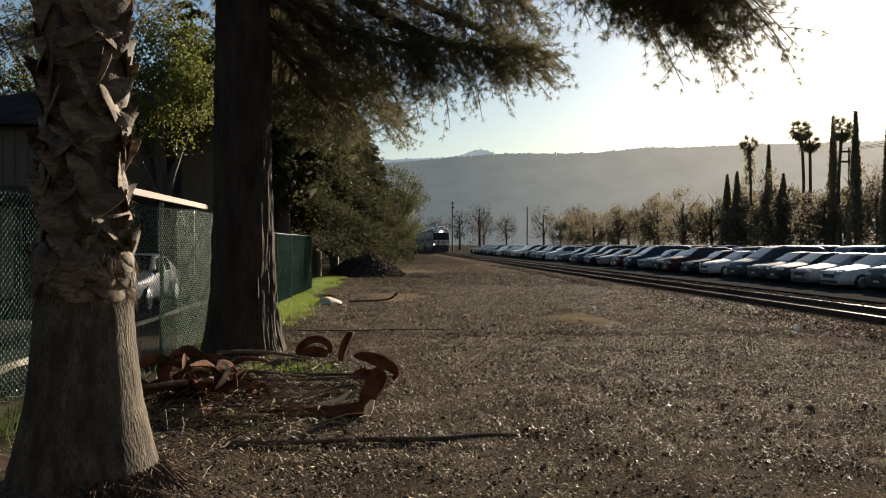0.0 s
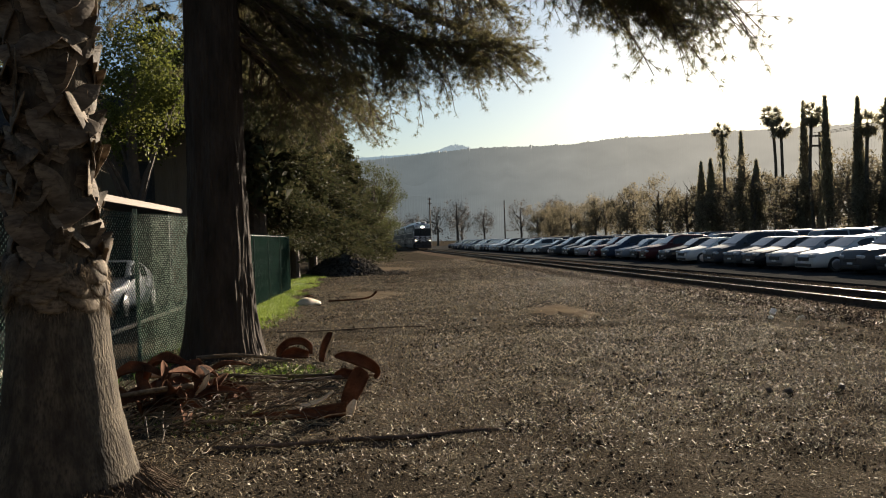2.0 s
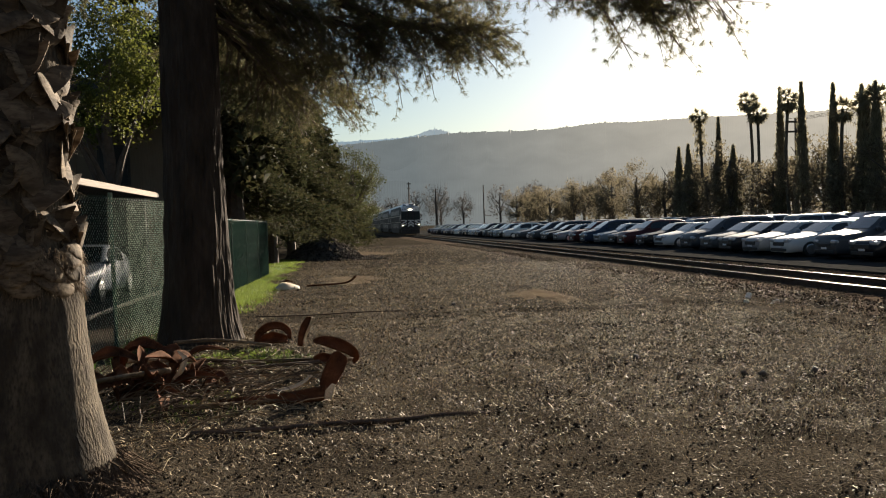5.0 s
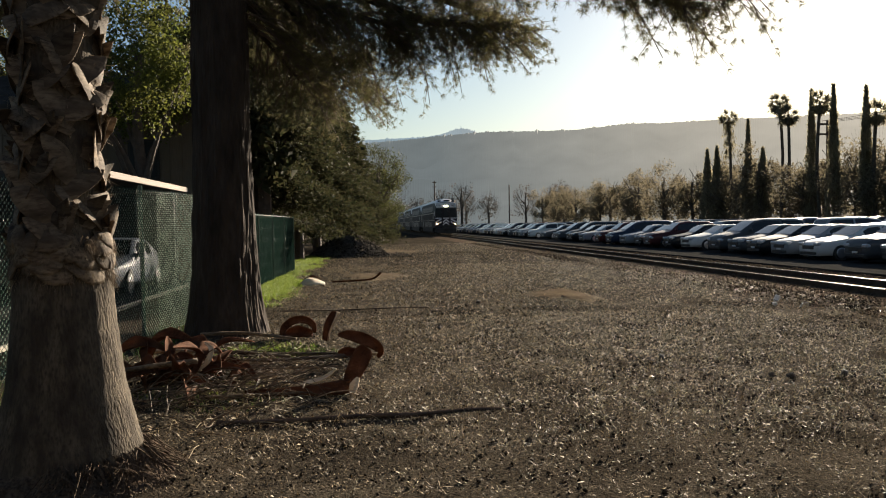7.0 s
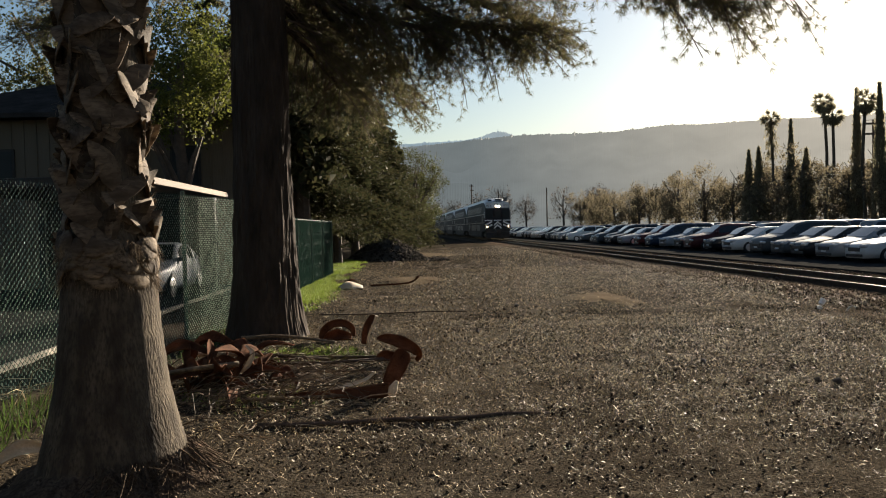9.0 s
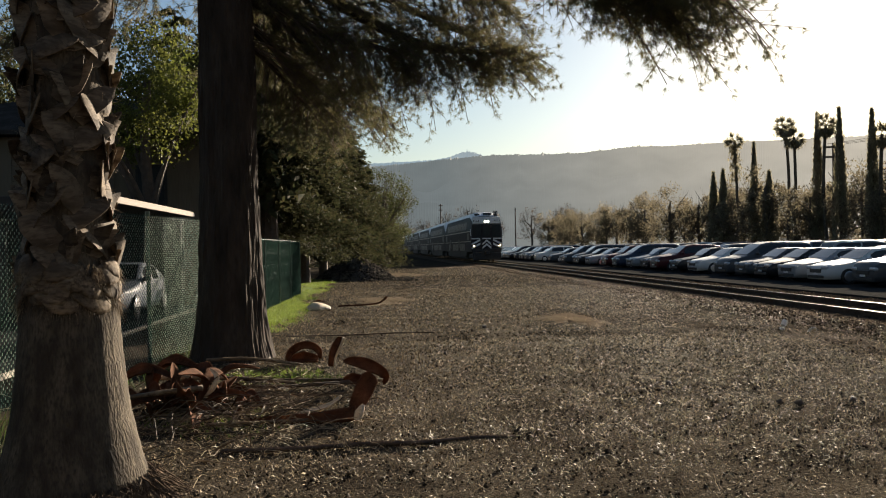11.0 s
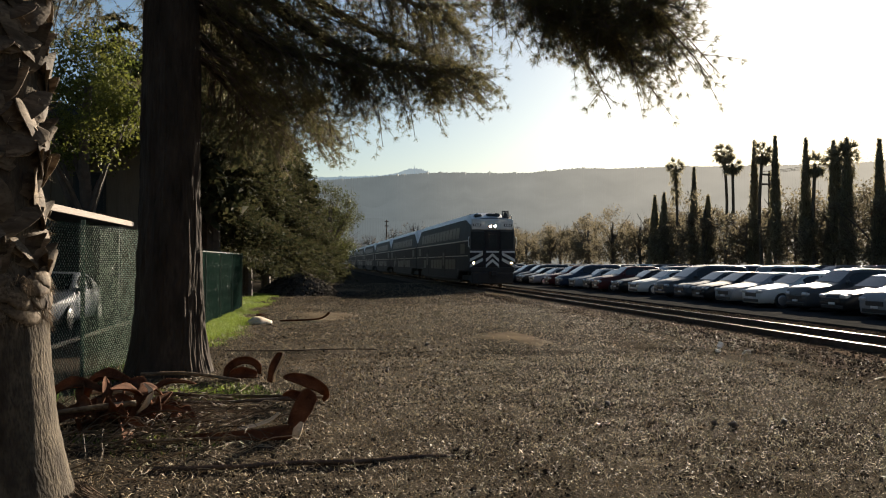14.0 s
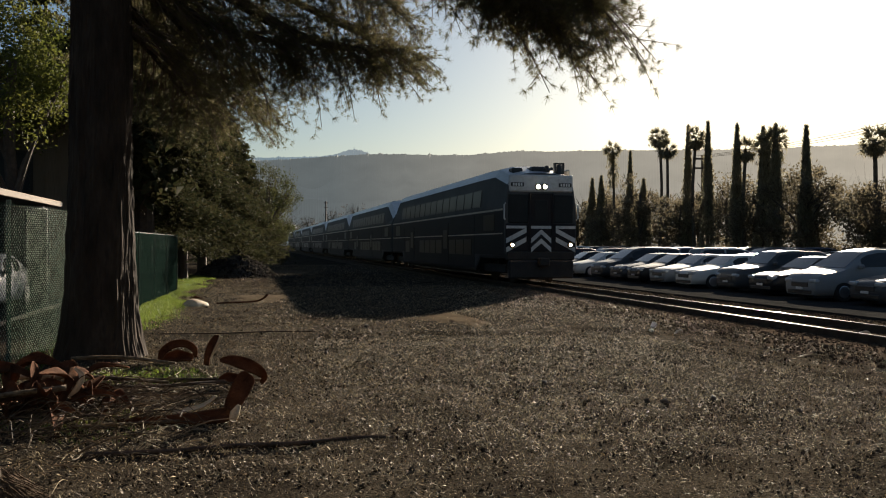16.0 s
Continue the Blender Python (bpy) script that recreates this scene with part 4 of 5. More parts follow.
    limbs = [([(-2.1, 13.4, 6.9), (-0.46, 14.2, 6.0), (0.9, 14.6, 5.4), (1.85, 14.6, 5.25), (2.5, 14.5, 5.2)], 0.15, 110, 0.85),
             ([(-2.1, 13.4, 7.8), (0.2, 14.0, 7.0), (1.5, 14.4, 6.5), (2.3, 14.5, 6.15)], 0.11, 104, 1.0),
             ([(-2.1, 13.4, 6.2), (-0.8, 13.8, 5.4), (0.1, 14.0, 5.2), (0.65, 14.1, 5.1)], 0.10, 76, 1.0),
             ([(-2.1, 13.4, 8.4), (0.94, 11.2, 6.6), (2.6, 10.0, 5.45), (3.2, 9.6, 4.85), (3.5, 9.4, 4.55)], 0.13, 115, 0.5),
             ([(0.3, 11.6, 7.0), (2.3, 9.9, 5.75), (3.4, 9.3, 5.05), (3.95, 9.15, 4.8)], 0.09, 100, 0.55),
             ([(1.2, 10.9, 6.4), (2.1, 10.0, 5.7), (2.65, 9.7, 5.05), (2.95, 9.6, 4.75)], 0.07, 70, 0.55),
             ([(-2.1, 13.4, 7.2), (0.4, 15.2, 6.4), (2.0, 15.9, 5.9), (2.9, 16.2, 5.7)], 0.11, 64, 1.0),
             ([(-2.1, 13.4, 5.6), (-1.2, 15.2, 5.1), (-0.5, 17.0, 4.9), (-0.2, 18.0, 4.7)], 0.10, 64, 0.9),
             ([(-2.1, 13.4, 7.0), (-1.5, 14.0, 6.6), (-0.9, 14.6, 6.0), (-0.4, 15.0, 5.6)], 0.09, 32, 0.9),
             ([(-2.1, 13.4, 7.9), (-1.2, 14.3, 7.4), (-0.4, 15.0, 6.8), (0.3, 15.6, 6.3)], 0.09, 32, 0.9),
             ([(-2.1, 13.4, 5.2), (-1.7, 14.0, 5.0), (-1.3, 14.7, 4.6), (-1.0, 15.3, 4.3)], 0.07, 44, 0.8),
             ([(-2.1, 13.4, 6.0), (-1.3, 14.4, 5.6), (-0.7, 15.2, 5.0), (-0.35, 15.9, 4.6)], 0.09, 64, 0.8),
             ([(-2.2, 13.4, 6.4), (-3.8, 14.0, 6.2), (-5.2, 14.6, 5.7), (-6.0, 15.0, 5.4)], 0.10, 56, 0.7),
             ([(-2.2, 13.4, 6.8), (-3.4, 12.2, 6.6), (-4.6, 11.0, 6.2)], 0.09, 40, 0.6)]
    for k in range(22):
        a, z = k * 2.4 + 0.5, 7.6 + 0.5 * k
        ln = 5.6 - 0.17 * k
        d = np.array([math.cos(a), math.sin(a), 0])
        b = np.array([-2.2, 13.4, z])
        limbs.append(([b, b + d * ln * 0.4 + (0, 0, 0.1), b + d * ln * 0.75 - (0, 0, 0.3), b + d * ln - (0, 0, 0.7)], 0.10, 13, 0.6))
    twv, centres, axes = [], [], []
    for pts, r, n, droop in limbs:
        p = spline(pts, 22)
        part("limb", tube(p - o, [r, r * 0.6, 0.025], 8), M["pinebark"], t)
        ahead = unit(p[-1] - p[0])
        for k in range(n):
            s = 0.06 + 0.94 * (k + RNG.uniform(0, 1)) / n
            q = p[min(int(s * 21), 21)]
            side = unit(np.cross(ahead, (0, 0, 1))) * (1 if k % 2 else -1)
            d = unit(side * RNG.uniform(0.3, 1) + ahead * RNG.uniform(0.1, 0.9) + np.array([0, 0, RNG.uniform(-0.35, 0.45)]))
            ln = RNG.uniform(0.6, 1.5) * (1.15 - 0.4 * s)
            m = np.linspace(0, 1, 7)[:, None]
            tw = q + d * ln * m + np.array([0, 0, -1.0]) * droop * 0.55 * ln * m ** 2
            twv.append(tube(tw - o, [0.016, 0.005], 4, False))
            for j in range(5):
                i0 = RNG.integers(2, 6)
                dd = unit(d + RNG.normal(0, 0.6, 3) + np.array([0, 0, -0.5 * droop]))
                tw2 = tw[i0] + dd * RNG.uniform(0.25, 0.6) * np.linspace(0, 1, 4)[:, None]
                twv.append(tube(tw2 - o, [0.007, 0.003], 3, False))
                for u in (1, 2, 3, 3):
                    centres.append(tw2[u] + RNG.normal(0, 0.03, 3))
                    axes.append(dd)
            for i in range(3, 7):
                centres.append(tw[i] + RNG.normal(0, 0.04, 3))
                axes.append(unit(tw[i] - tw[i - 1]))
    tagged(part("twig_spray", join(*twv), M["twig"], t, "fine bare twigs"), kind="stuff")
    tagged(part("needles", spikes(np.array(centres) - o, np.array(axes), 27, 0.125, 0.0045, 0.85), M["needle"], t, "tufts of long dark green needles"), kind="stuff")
    return t


pine()


def crown_points(n, centre, radii, lumps, seed):
    """Points of an uneven crown: many overlapping clumps, with gaps."""
    g = np.random.default_rng(seed)
    c = unit(g.normal(size=(lumps, 3))) * g.uniform(0.35, 1.0, (lumps, 1)) * radii + centre
    w = g.uniform(0.16, 0.34, lumps)
    i = g.integers(0, lumps, n)
    return c[i] + unit(g.normal(size=(n, 3))) * (g.uniform(0, 1, (n, 1)) ** 0.5) * w[i][:, None] * np.mean(radii)


def broadleaf(x, y, height, radius, mat, label, n=7000, size=0.2, name="tree", low=0.3, seed=1, bare=0, lumps=60, group=""):
    t = thing(name, pose(x, y, 0), label, "tree", group)
    g = np.random.default_rng(seed)
    # far trees take the wood colour paled for haze
    wood = M["hazetwig"] if mat in (M["scrub"], M["hazetwig"]) else M["twig"]
    trunk = np.array([(0, 0, -0.1), (0.1, 0.05, height * 0.25), (-0.1, 0.1, height * 0.55), (0.05, 0, height * 0.8)])
    part("trunk", tube(spline(trunk, 9), [0.03 * height, 0.012 * height], 9), wood, t, "dark trunk")
    for k in range(7):
        a, z = g.uniform(0, 6.28), height * g.uniform(0.2, 0.6)
        e = np.array([math.cos(a) * radius * 0.8, math.sin(a) * radius * 0.8, height * g.uniform(0.55, 0.9)])
        part("limb", tube(spline([(0, 0, z), e * (0.4, 0.4, 0.5) + (0, 0, z * 0.5), e], 7), [0.012 * height, 0.003 * height], 6), wood, t)
    c = np.array([0, 0, height * (low + 1) / 2])
    tagged(part("crown", leaves(crown_points(n, c, np.array([radius, radius, height * (1 - low) / 2]), lumps, seed), size), mat, t, "uneven leafy crown"), kind="stuff")
    if bare:
        tw = []
        for k in range(bare):
            b = c + unit(g.normal(size=3)) * (radius * 0.6, radius * 0.6, height * 0.25)
            d = unit(b - c + (0, 0, radius * 0.7))
            tw.append(tube(np.array([b + d * s * g.uniform(0.8, 1.2) + g.normal(0, 0.05, 3) for s in np.linspace(0, radius * 0.6, 5)]), [0.02, 0.005], 3, False))
        tagged(part("twig_mass", join(*tw), wood, t, "bare grey twigs"), kind="stuff")
    return t


def conifer(x, y, height, radius, seed, n=16000, label="dense dark conifer with drooping sprays"):
    t = thing("conifer_tree", pose(x, y, 0), label, "tree", "conifers behind the fence")
    g = np.random.default_rng(seed)
    part("trunk", tube([(0, 0, -0.1), (0.05, 0, height * 0.5), (0, 0, height * 0.97)], [0.024 * height, 0.004 * height], 9), M["twig"], t, "dark straight trunk")
    pts = []
    boughs = 38
    for k in range(boughs):
        z = height * (0.16 + 0.82 * (k + g.uniform(0, 1)) / boughs)
        a = g.uniform(0, 6.28)
        ln = radius * (1 - ((z / height - 0.16) / 0.86) ** 1.3) * g.uniform(0.7, 1.15) + 0.25
        d = np.array([math.cos(a), math.sin(a), 0])
        m = n // boughs
        s = g.uniform(0.15, 1, (m, 1)) ** 0.7
        pts.append(np.array([0, 0, z]) + d * ln * s + np.array([0, 0, -0.42 * ln]) * s ** 2 + g.normal(0, 1, (m, 3)) * (0.12 * ln + 0.06) * np.array([1, 1, 0.17]))
        if k % 6 == 0:
            part("bough", tube(spline([(0, 0, z), d * ln * 0.5 + (0, 0, z - 0.06 * ln), d * ln * 0.95 + (0, 0, z - 0.36 * ln)], 5), [0.04, 0.01], 5), M["twig"], t)
    p = np.vstack(pts)
    ax = unit(p * (1, 1, 0) + (0, 0, -0.3))
    core = crown_points(2500, np.array([0, 0, height * 0.5]), np.array([radius * 0.5, radius * 0.5, height * 0.38]), 60, seed)
    a, b = stack(leaves(p, 0.19, 0.5), leaves(core, 0.6)), spikes(p, ax, 3, 0.26, 0.022, 0.45)
    tagged(part("crown", stack(a, b), M["conifer"], t, "dark drooping sprays"), kind="stuff")
    return t


for i, (x, y, h, r) in enumerate(((-1.0, 62, 9.5, 3.4), (-3.6, 37, 12.5, 3.0), (-3.9, 33.0, 17, 3.8), (-3.2, 42, 12, 3.4), (-2.6, 48, 11.5, 3.6), (-2.0, 55, 11, 3.8), (-5.2, 52, 13, 3.6), (-6.5, 44, 13, 3.6), (-8.5, 38, 13, 3.5))):
    conifer(x, y, h, r, 20 + i, 16000 if x > -4 else 8000)
broadleaf(-6.7, 25.9, 8.8, 2.2, M["yellowleaf"], "sunlit yellow-green leafy tree beside the carport", 17000, 0.1, low=0.48, seed=3)
broadleaf(-17.5, 44, 15.5, 4.2, M["leaf"], "tall grey-green tree behind the house", 16000, 0.17, low=0.35, seed=4, lumps=80)
broadleaf(-9.5, 42, 14, 3.5, M["conifer"], "dark tall tree behind the house", 9000, 0.24, low=0.2, seed=14, lumps=60)
for i, (x, y, h, r) in enumerate(((1.5, 72, 8.4, 2.8), (2.0, 84, 9.0, 3.2), (1.4, 100, 7.0, 2.9), (1.2, 110, 8.0, 3.2), (3.0, 122, 5.8, 2.5), (4.2, 140, 6.2, 2.5))):
    broadleaf(x, y, h, r, M["leaf"], "olive-green half-bare tree along the track", 8000, 0.15, low=0.14, seed=30 + i, bare=110, lumps=46, group="trees along the track")


def fan_palm(x, y, height, seed, shaggy=0.0):
    t = thing("fan_palm", pose(x, y, 0), "tall fan palm with a round tuft of fronds", "palm tree", "palms behind the car park")
    g = np.random.default_rng(seed)
    bend = g.uniform(-0.4, 0.4)
    part("trunk", tube(spline([(0, 0, -0.1), (bend, 0, height * 0.5), (0, 0, height - 1.2)], 8), [0.2, 0.16], 9), M["palmbark"], t, "slim grey trunk")
    soup = []
    for k in range(34):
        a, e = g.uniform(0, 6.28), g.uniform(-0.9, 1.2)
        d = np.array([math.cos(a) * math.cos(e), math.sin(a) * math.cos(e), math.sin(e)])
        c = np.array([0, 0, height - 1.2]) + d * g.uniform(0.6, 0.95)
        soup.append(spikes(c[None], d[None], 20, 0.85, 0.1, 0.55))
        soup.append(spikes(np.array([[0, 0, height - 1.2]]), d[None], 1, 1.1, 0.05, 0.0))
    if shaggy:
        p = np.array([0, 0, height - 1.5]) + np.stack([g.normal(0, 0.35, 240), g.normal(0, 0.35, 240), -g.uniform(0, shaggy, 240)], 1)
        soup.append(spikes(p, np.tile([[0, 0, -1.0]], (240, 1)), 4, 0.8, 0.1, 0.4))
    # fronds share the cypress colour, paled for haze
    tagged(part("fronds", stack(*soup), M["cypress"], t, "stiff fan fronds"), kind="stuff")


def cypress_tree(x, y, height, seed, girth=0.85):
    t = thing("cypress_tree", pose(x, y, 0), "tall narrow cypress coloured paler for haze", "tree", "cypresses behind the car park")
    g = np.random.default_rng(seed)
    part("trunk", tube([(0, 0, -0.1), (0, 0, height * 0.9)], [0.2, 0.04], 7), M["twig"], t)
    n = 2400
    s = g.uniform(0, 1, n) ** 0.8
    r = (girth * (1 - s) ** 0.8 * np.minimum(1, s * 9 + 0.35) + 0.02) * g.uniform(0.4, 1.12, n)
    a = g.uniform(0, 6.28, n)
    p = np.stack([r * np.cos(a), r * np.sin(a), 0.4 + s * (height - 0.8)], 1)
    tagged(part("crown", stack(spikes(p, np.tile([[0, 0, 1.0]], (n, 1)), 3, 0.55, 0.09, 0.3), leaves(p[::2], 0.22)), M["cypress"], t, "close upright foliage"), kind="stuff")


for i, (y, h) in enumerate(((108.0, 16.7), (94.3, 16.7), (92.3, 15.1), (85.6, 15.5), (75.8, 13.1), (72.1, 13.3), (70.7, 13.4), (57.7, 11.8))):
    fan_palm(50.5, y, h, 50 + i, 5.0 if i in (0, 5, 6) else 0.6)
for i, (y, h) in enumerate(((102.0, 14.7), (87.6, 16.2), (82.2, 15.8), (76.9, 14.8), (73.1, 14.0), (70.2, 13.8), (65.7, 13.0), (98.9, 10.7), (111.1, 12.1), (113.9, 11.9))):
    cypress_tree(50.3 + 0.4 * math.sin(i * 2.0), y, h, 70 + i, 0.95 if i < 7 else 1.35)
# the belt of scrubby trees behind the car park
for i, y in enumerate(np.concatenate([np.arange(48, 130, 4.6), np.arange(131, 240, 8.0)])):
    h = 9.6 + 1.3 * math.sin(i * 1.9) + (0.8 if y > 110 else 0) - (1.0 if y < 70 else 0)
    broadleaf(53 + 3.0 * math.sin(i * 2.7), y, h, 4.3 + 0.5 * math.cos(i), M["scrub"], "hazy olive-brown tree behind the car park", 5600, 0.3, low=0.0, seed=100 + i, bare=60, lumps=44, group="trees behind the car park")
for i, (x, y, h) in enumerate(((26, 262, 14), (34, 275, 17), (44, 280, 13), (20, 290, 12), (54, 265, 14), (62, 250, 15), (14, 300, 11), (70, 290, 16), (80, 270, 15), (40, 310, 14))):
    broadleaf(x, y, h, 4.6, M["hazetwig"], "distant bare-branched tree beyond the car park", 500, 0.6, low=0.08, seed=200 + i, bare=260, lumps=40, group="distant trees")


def utility_pole(az, dist, height, arm=True, reach=1.2):
    t = thing("utility_pole", pose(math.sin(radians(az)) * dist, math.cos(radians(az)) * dist, -0.1), "dark wooden utility pole with crossarm", "utility pole")
    part("pole", tube([(0, 0, 0), (0, 0, height)], [0.2, 0.15], 8), M["twig"], t)
    if arm:
        for z in (height - 0.5, height - 1.6):
            part("crossarm", box(-reach, reach, -0.08, 0.08, z, z + 0.2), M["twig"], t)
    return t


utility_pole(5.17, 205, 12.6, reach=0.5)
utility_pole(10.39, 215, 11.7, False)
utility_pole(13.39, 235, 10.6, False)
utility_pole(15.4, 235, 10.4, False)
utility_pole(30.96, 100, 12.4)
utility_pole(48.5, 68.5, 12.4)
for dx in (-1.1, 0.0, 1.1):
    p = [(51.4 + dx, 85.7 + (45.4 - 85.7) * q, 12.2 - 2.4 * q * (1 - q)) for q in np.linspace(0, 1, 9)]
    tagged(solid("power_cable", *tube(p, [0.022], 5), M["twig"]), "slack dark overhead cable between poles", "cable", "overhead cables")


# ---------------------------------------------------------------- the near palm and its litter
def shell(points, widths, cup, thick=0.012, face=(0.2, 0.3, 1.0), n=17):
    """A dry frond base: a cupped strip with thickness along a path."""
    p = spline(points, n)
    w = np.interp(np.linspace(0, 1, n), np.linspace(0, 1, len(widths)), widths)
    d = unit(np.gradient(p, axis=0))
    u = unit(np.cross(d, np.tile([face], (n, 1))))
    nrm = np.cross(u, d)
    rings = []
    for i in range(n):
        s = np.linspace(-1, 1, 7)
        top = p[i] + u[i] * (s * w[i] / 2)[:, None] + nrm[i] * (cup * w[i] * s ** 2)[:, None]
        rings.append(np.vstack([top, top[::-1] - nrm[i] * thick]))
    return loft(rings)


palm = thing("palm_trunk_tree", pose(-2.045, 5.82, 0), "thick fan palm trunk with crossed dry leaf bases", "palm tree")
rings = []
for z in np.concatenate([np.linspace(-0.15, 1.7, 40), np.linspace(1.8, 9, 30)]):
    a = np.linspace(0, 2 * np.pi, 96, endpoint=False)
    r = float(np.interp(z, (-0.15, 0, 0.11, 0.39, 0.66, 1.03, 1.4, 1.7), (0.62, 0.575, 0.505, 0.435, 0.376, 0.335, 0.312, 0.25)))
    r = r + 0.006 * np.array([noise.noise((9 * math.cos(b), 9 * math.sin(b), z * 1.5)) for b in a]) + 0.0015 * np.sin(a * 41 + 3 * np.sin(z * 2)) + 0.002 * np.sin(z * 90)
    rings.append(np.stack([r * np.cos(a), r * np.sin(a), np.full(96, z)], 1))
part("trunk", loft(rings), M["palmbark"], palm, "grey-brown fibrous trunk", True)
CORE = 0.25


def boot_form(turn, up, flare, split, seed):
    """A cut leaf base that climbs round the trunk; the tip bends away and splits in two prongs."""
    g = random.Random(seed)
    geos = []
    for lobe in ((-1, 1) if split else (0,)):
        path = []
        for q, lift in ((0, 0.004), (0.3, 0.016), (0.6, 0.028), (0.85, 0.038 + 0.4 * flare), (1.0, 0.042 + flare)):
            phi, rr = turn * q + lobe * 0.16 * max(0, q - 0.45), CORE + lift
            path.append((rr * math.sin(phi), rr * math.cos(phi) - CORE, up * q + lobe * 0.02 * q + g.uniform(-0.01, 0.01)))
        w = g.uniform(0.85, 1.15)
        geos.append(shell(path, [0.12 * w, 0.18 * w, 0.15 * w, (0.07 if split else 0.1) * w, 0.008], -0.09, 0.007, (0.0, 1.0, 0.3), 13))
    return join(*geos)


meshes = [part("leaf_base", boot_form(sg * t, u, fl, sp, k), M["boot"], palm, "dry brown leaf base") for k, (sg, t, u, fl, sp) in enumerate((
    (-1, 1.0, 0.17, 0.03, False), (1, 0.8, 0.21, 0.05, True), (-1, 0.7, 0.24, 0.03, True), (1, 1.15, 0.14, 0.025, False),
    (-1, 0.55, 0.22, 0.065, True), (1, 0.9, 0.19, 0.01, False), (-1, 1.2, 0.12, 0.015, False), (1, 0.6, 0.26, 0.045, False)))]
for k in range(290):
    z = 1.45 + 0.0145 * k
    a = k * 2.39996
    j = (k * 5 + k // 8) % 8
    if k < 8:
        o, j = meshes[k], k
    else:
        o = meshes[j].copy()
        scene.collection.objects.link(o)
    w = random.Random(k * 7)
    a += w.uniform(-0.35, 0.35)
    o.matrix_basis = pose(CORE * math.cos(a), CORE * math.sin(a), z + w.uniform(-0.05, 0.05), w.uniform(-5, 3), w.uniform(-12, 12), math.degrees(a) - 90) @ Matrix.Diagonal((w.uniform(0.85, 1.15), w.uniform(0.9, 1.2), w.uniform(0.75, 1.25), 1))
skirt = []
for k in range(26):
    w = random.Random(900 + k)
    a0, sg = w.uniform(0, 6.28), w.choice((-1, 1))
    z0, span = w.uniform(1.36, 1.62), w.uniform(0.7, 1.3)
    path = [((0.295 + 0.03 * math.sin(q * 3) + w.uniform(0, 0.012)) * Vector((math.cos(a0 + sg * span * q), math.sin(a0 + sg * span * q), 0))) + Vector((0, 0, z0 + 0.13 * q * w.uniform(0.4, 1.2))) for q in (0, 0.25, 0.5, 0.75, 1)]
    mid = path[2]
    part("skirt_strip", shell(path, [0.03, 0.12, 0.16, 0.12, 0.02], -0.1, 0.01, (mid[0], mid[1], 0.1), 13), M["boot"], palm, "torn strip of old leaf base", True)
g = np.random.default_rng(3)
fa, fz = g.uniform(0, 6.28, 1500), 1.36 + 0.3 * g.uniform(0, 1, 1500)
ha, hz = g.uniform(0, 6.28, 700), g.uniform(1.6, 5.0, 700)
tagged(part("fibre", stack(spikes(np.stack([0.315 * np.cos(fa), 0.315 * np.sin(fa), fz], 1), np.tile([[0, 0, -1.0]], (1500, 1)), 2, 0.13, 0.004, 0.35),
                           spikes(np.stack([0.3 * np.cos(ha), 0.3 * np.sin(ha), hz], 1), np.stack([np.cos(ha) * 0.5, np.sin(ha) * 0.5, 0 * ha - 0.4], 1), 2, 0.09, 0.003, 0.6)), M["boot"], palm, "hanging brown fibres"), kind="stuff")
rings = []
for q in np.linspace(0, 1, 16):
    a = np.linspace(0, 2 * np.pi, 72, endpoint=False)
    lump = np.array([noise.noise((2.2 * math.cos(b), 2.2 * math.sin(b), q * 2)) + 0.6 * noise.noise((9 * math.cos(b), 9 * math.sin(b), q * 7)) for b in a])
    r = 0.47 + 0.36 * q + 0.05 * lump * (0.3 + q)
    rings.append(np.stack([r * np.cos(a), r * np.sin(a), 0.17 * (1 - q) ** 1.4 - 0.03 + 0.03 * lump * (1 - q)], 1))
part("root_mound", loft(rings, close=False), M["rootmat"], palm, "crumbling mound of matted roots")
g = np.random.default_rng(9)
roots = []
for b in g.uniform(-1.5, 1.2, 220):
    r0, r1 = g.uniform(0.44, 0.6), g.uniform(0.62, 0.85)
    b1 = b + g.normal(0, 0.25)
    roots.append(tube(spline([(r0 * math.cos(b), r0 * math.sin(b), 0.22 - 0.28 * (r0 - 0.42)), ((r0 + r1) / 2 * math.cos((b + b1) / 2), (r0 + r1) / 2 * math.sin((b + b1) / 2), g.uniform(0.05, 0.11)), (r1 * math.cos(b1), r1 * math.sin(b1), -0.01)], 5), [0.005, 0.0025], 3, False))
tagged(part("root_mat", join(*roots), M["rootmat"], palm, "mat of exposed roots"), kind="stuff")
crown = []
for k in range(26):
    b, e = k * 2.4, g.uniform(-0.3, 1.2)
    d = np.array([math.cos(b) * math.cos(e), math.sin(b) * math.cos(e), math.sin(e)])
    c = np.array([0, 0, 9.0]) + d * 1.1
    crown.append(spikes(c[None], d[None], 26, 0.9, 0.06, 0.5))
    crown.append(spikes(np.array([[0, 0, 9.0]]), d[None], 1, 1.2, 0.05, 0.0))
tagged(part("fronds", stack(*crown), M["leaf"], palm, "green fan fronds"), kind="stuff")


def litter(name, geo, mat, label, category="palm frond"):
    return tagged(solid(name, geo[0], geo[1], mat, smooth=True), label, category, "fallen palm litter")


FACE = (-0.25, -1.0, 0.3)
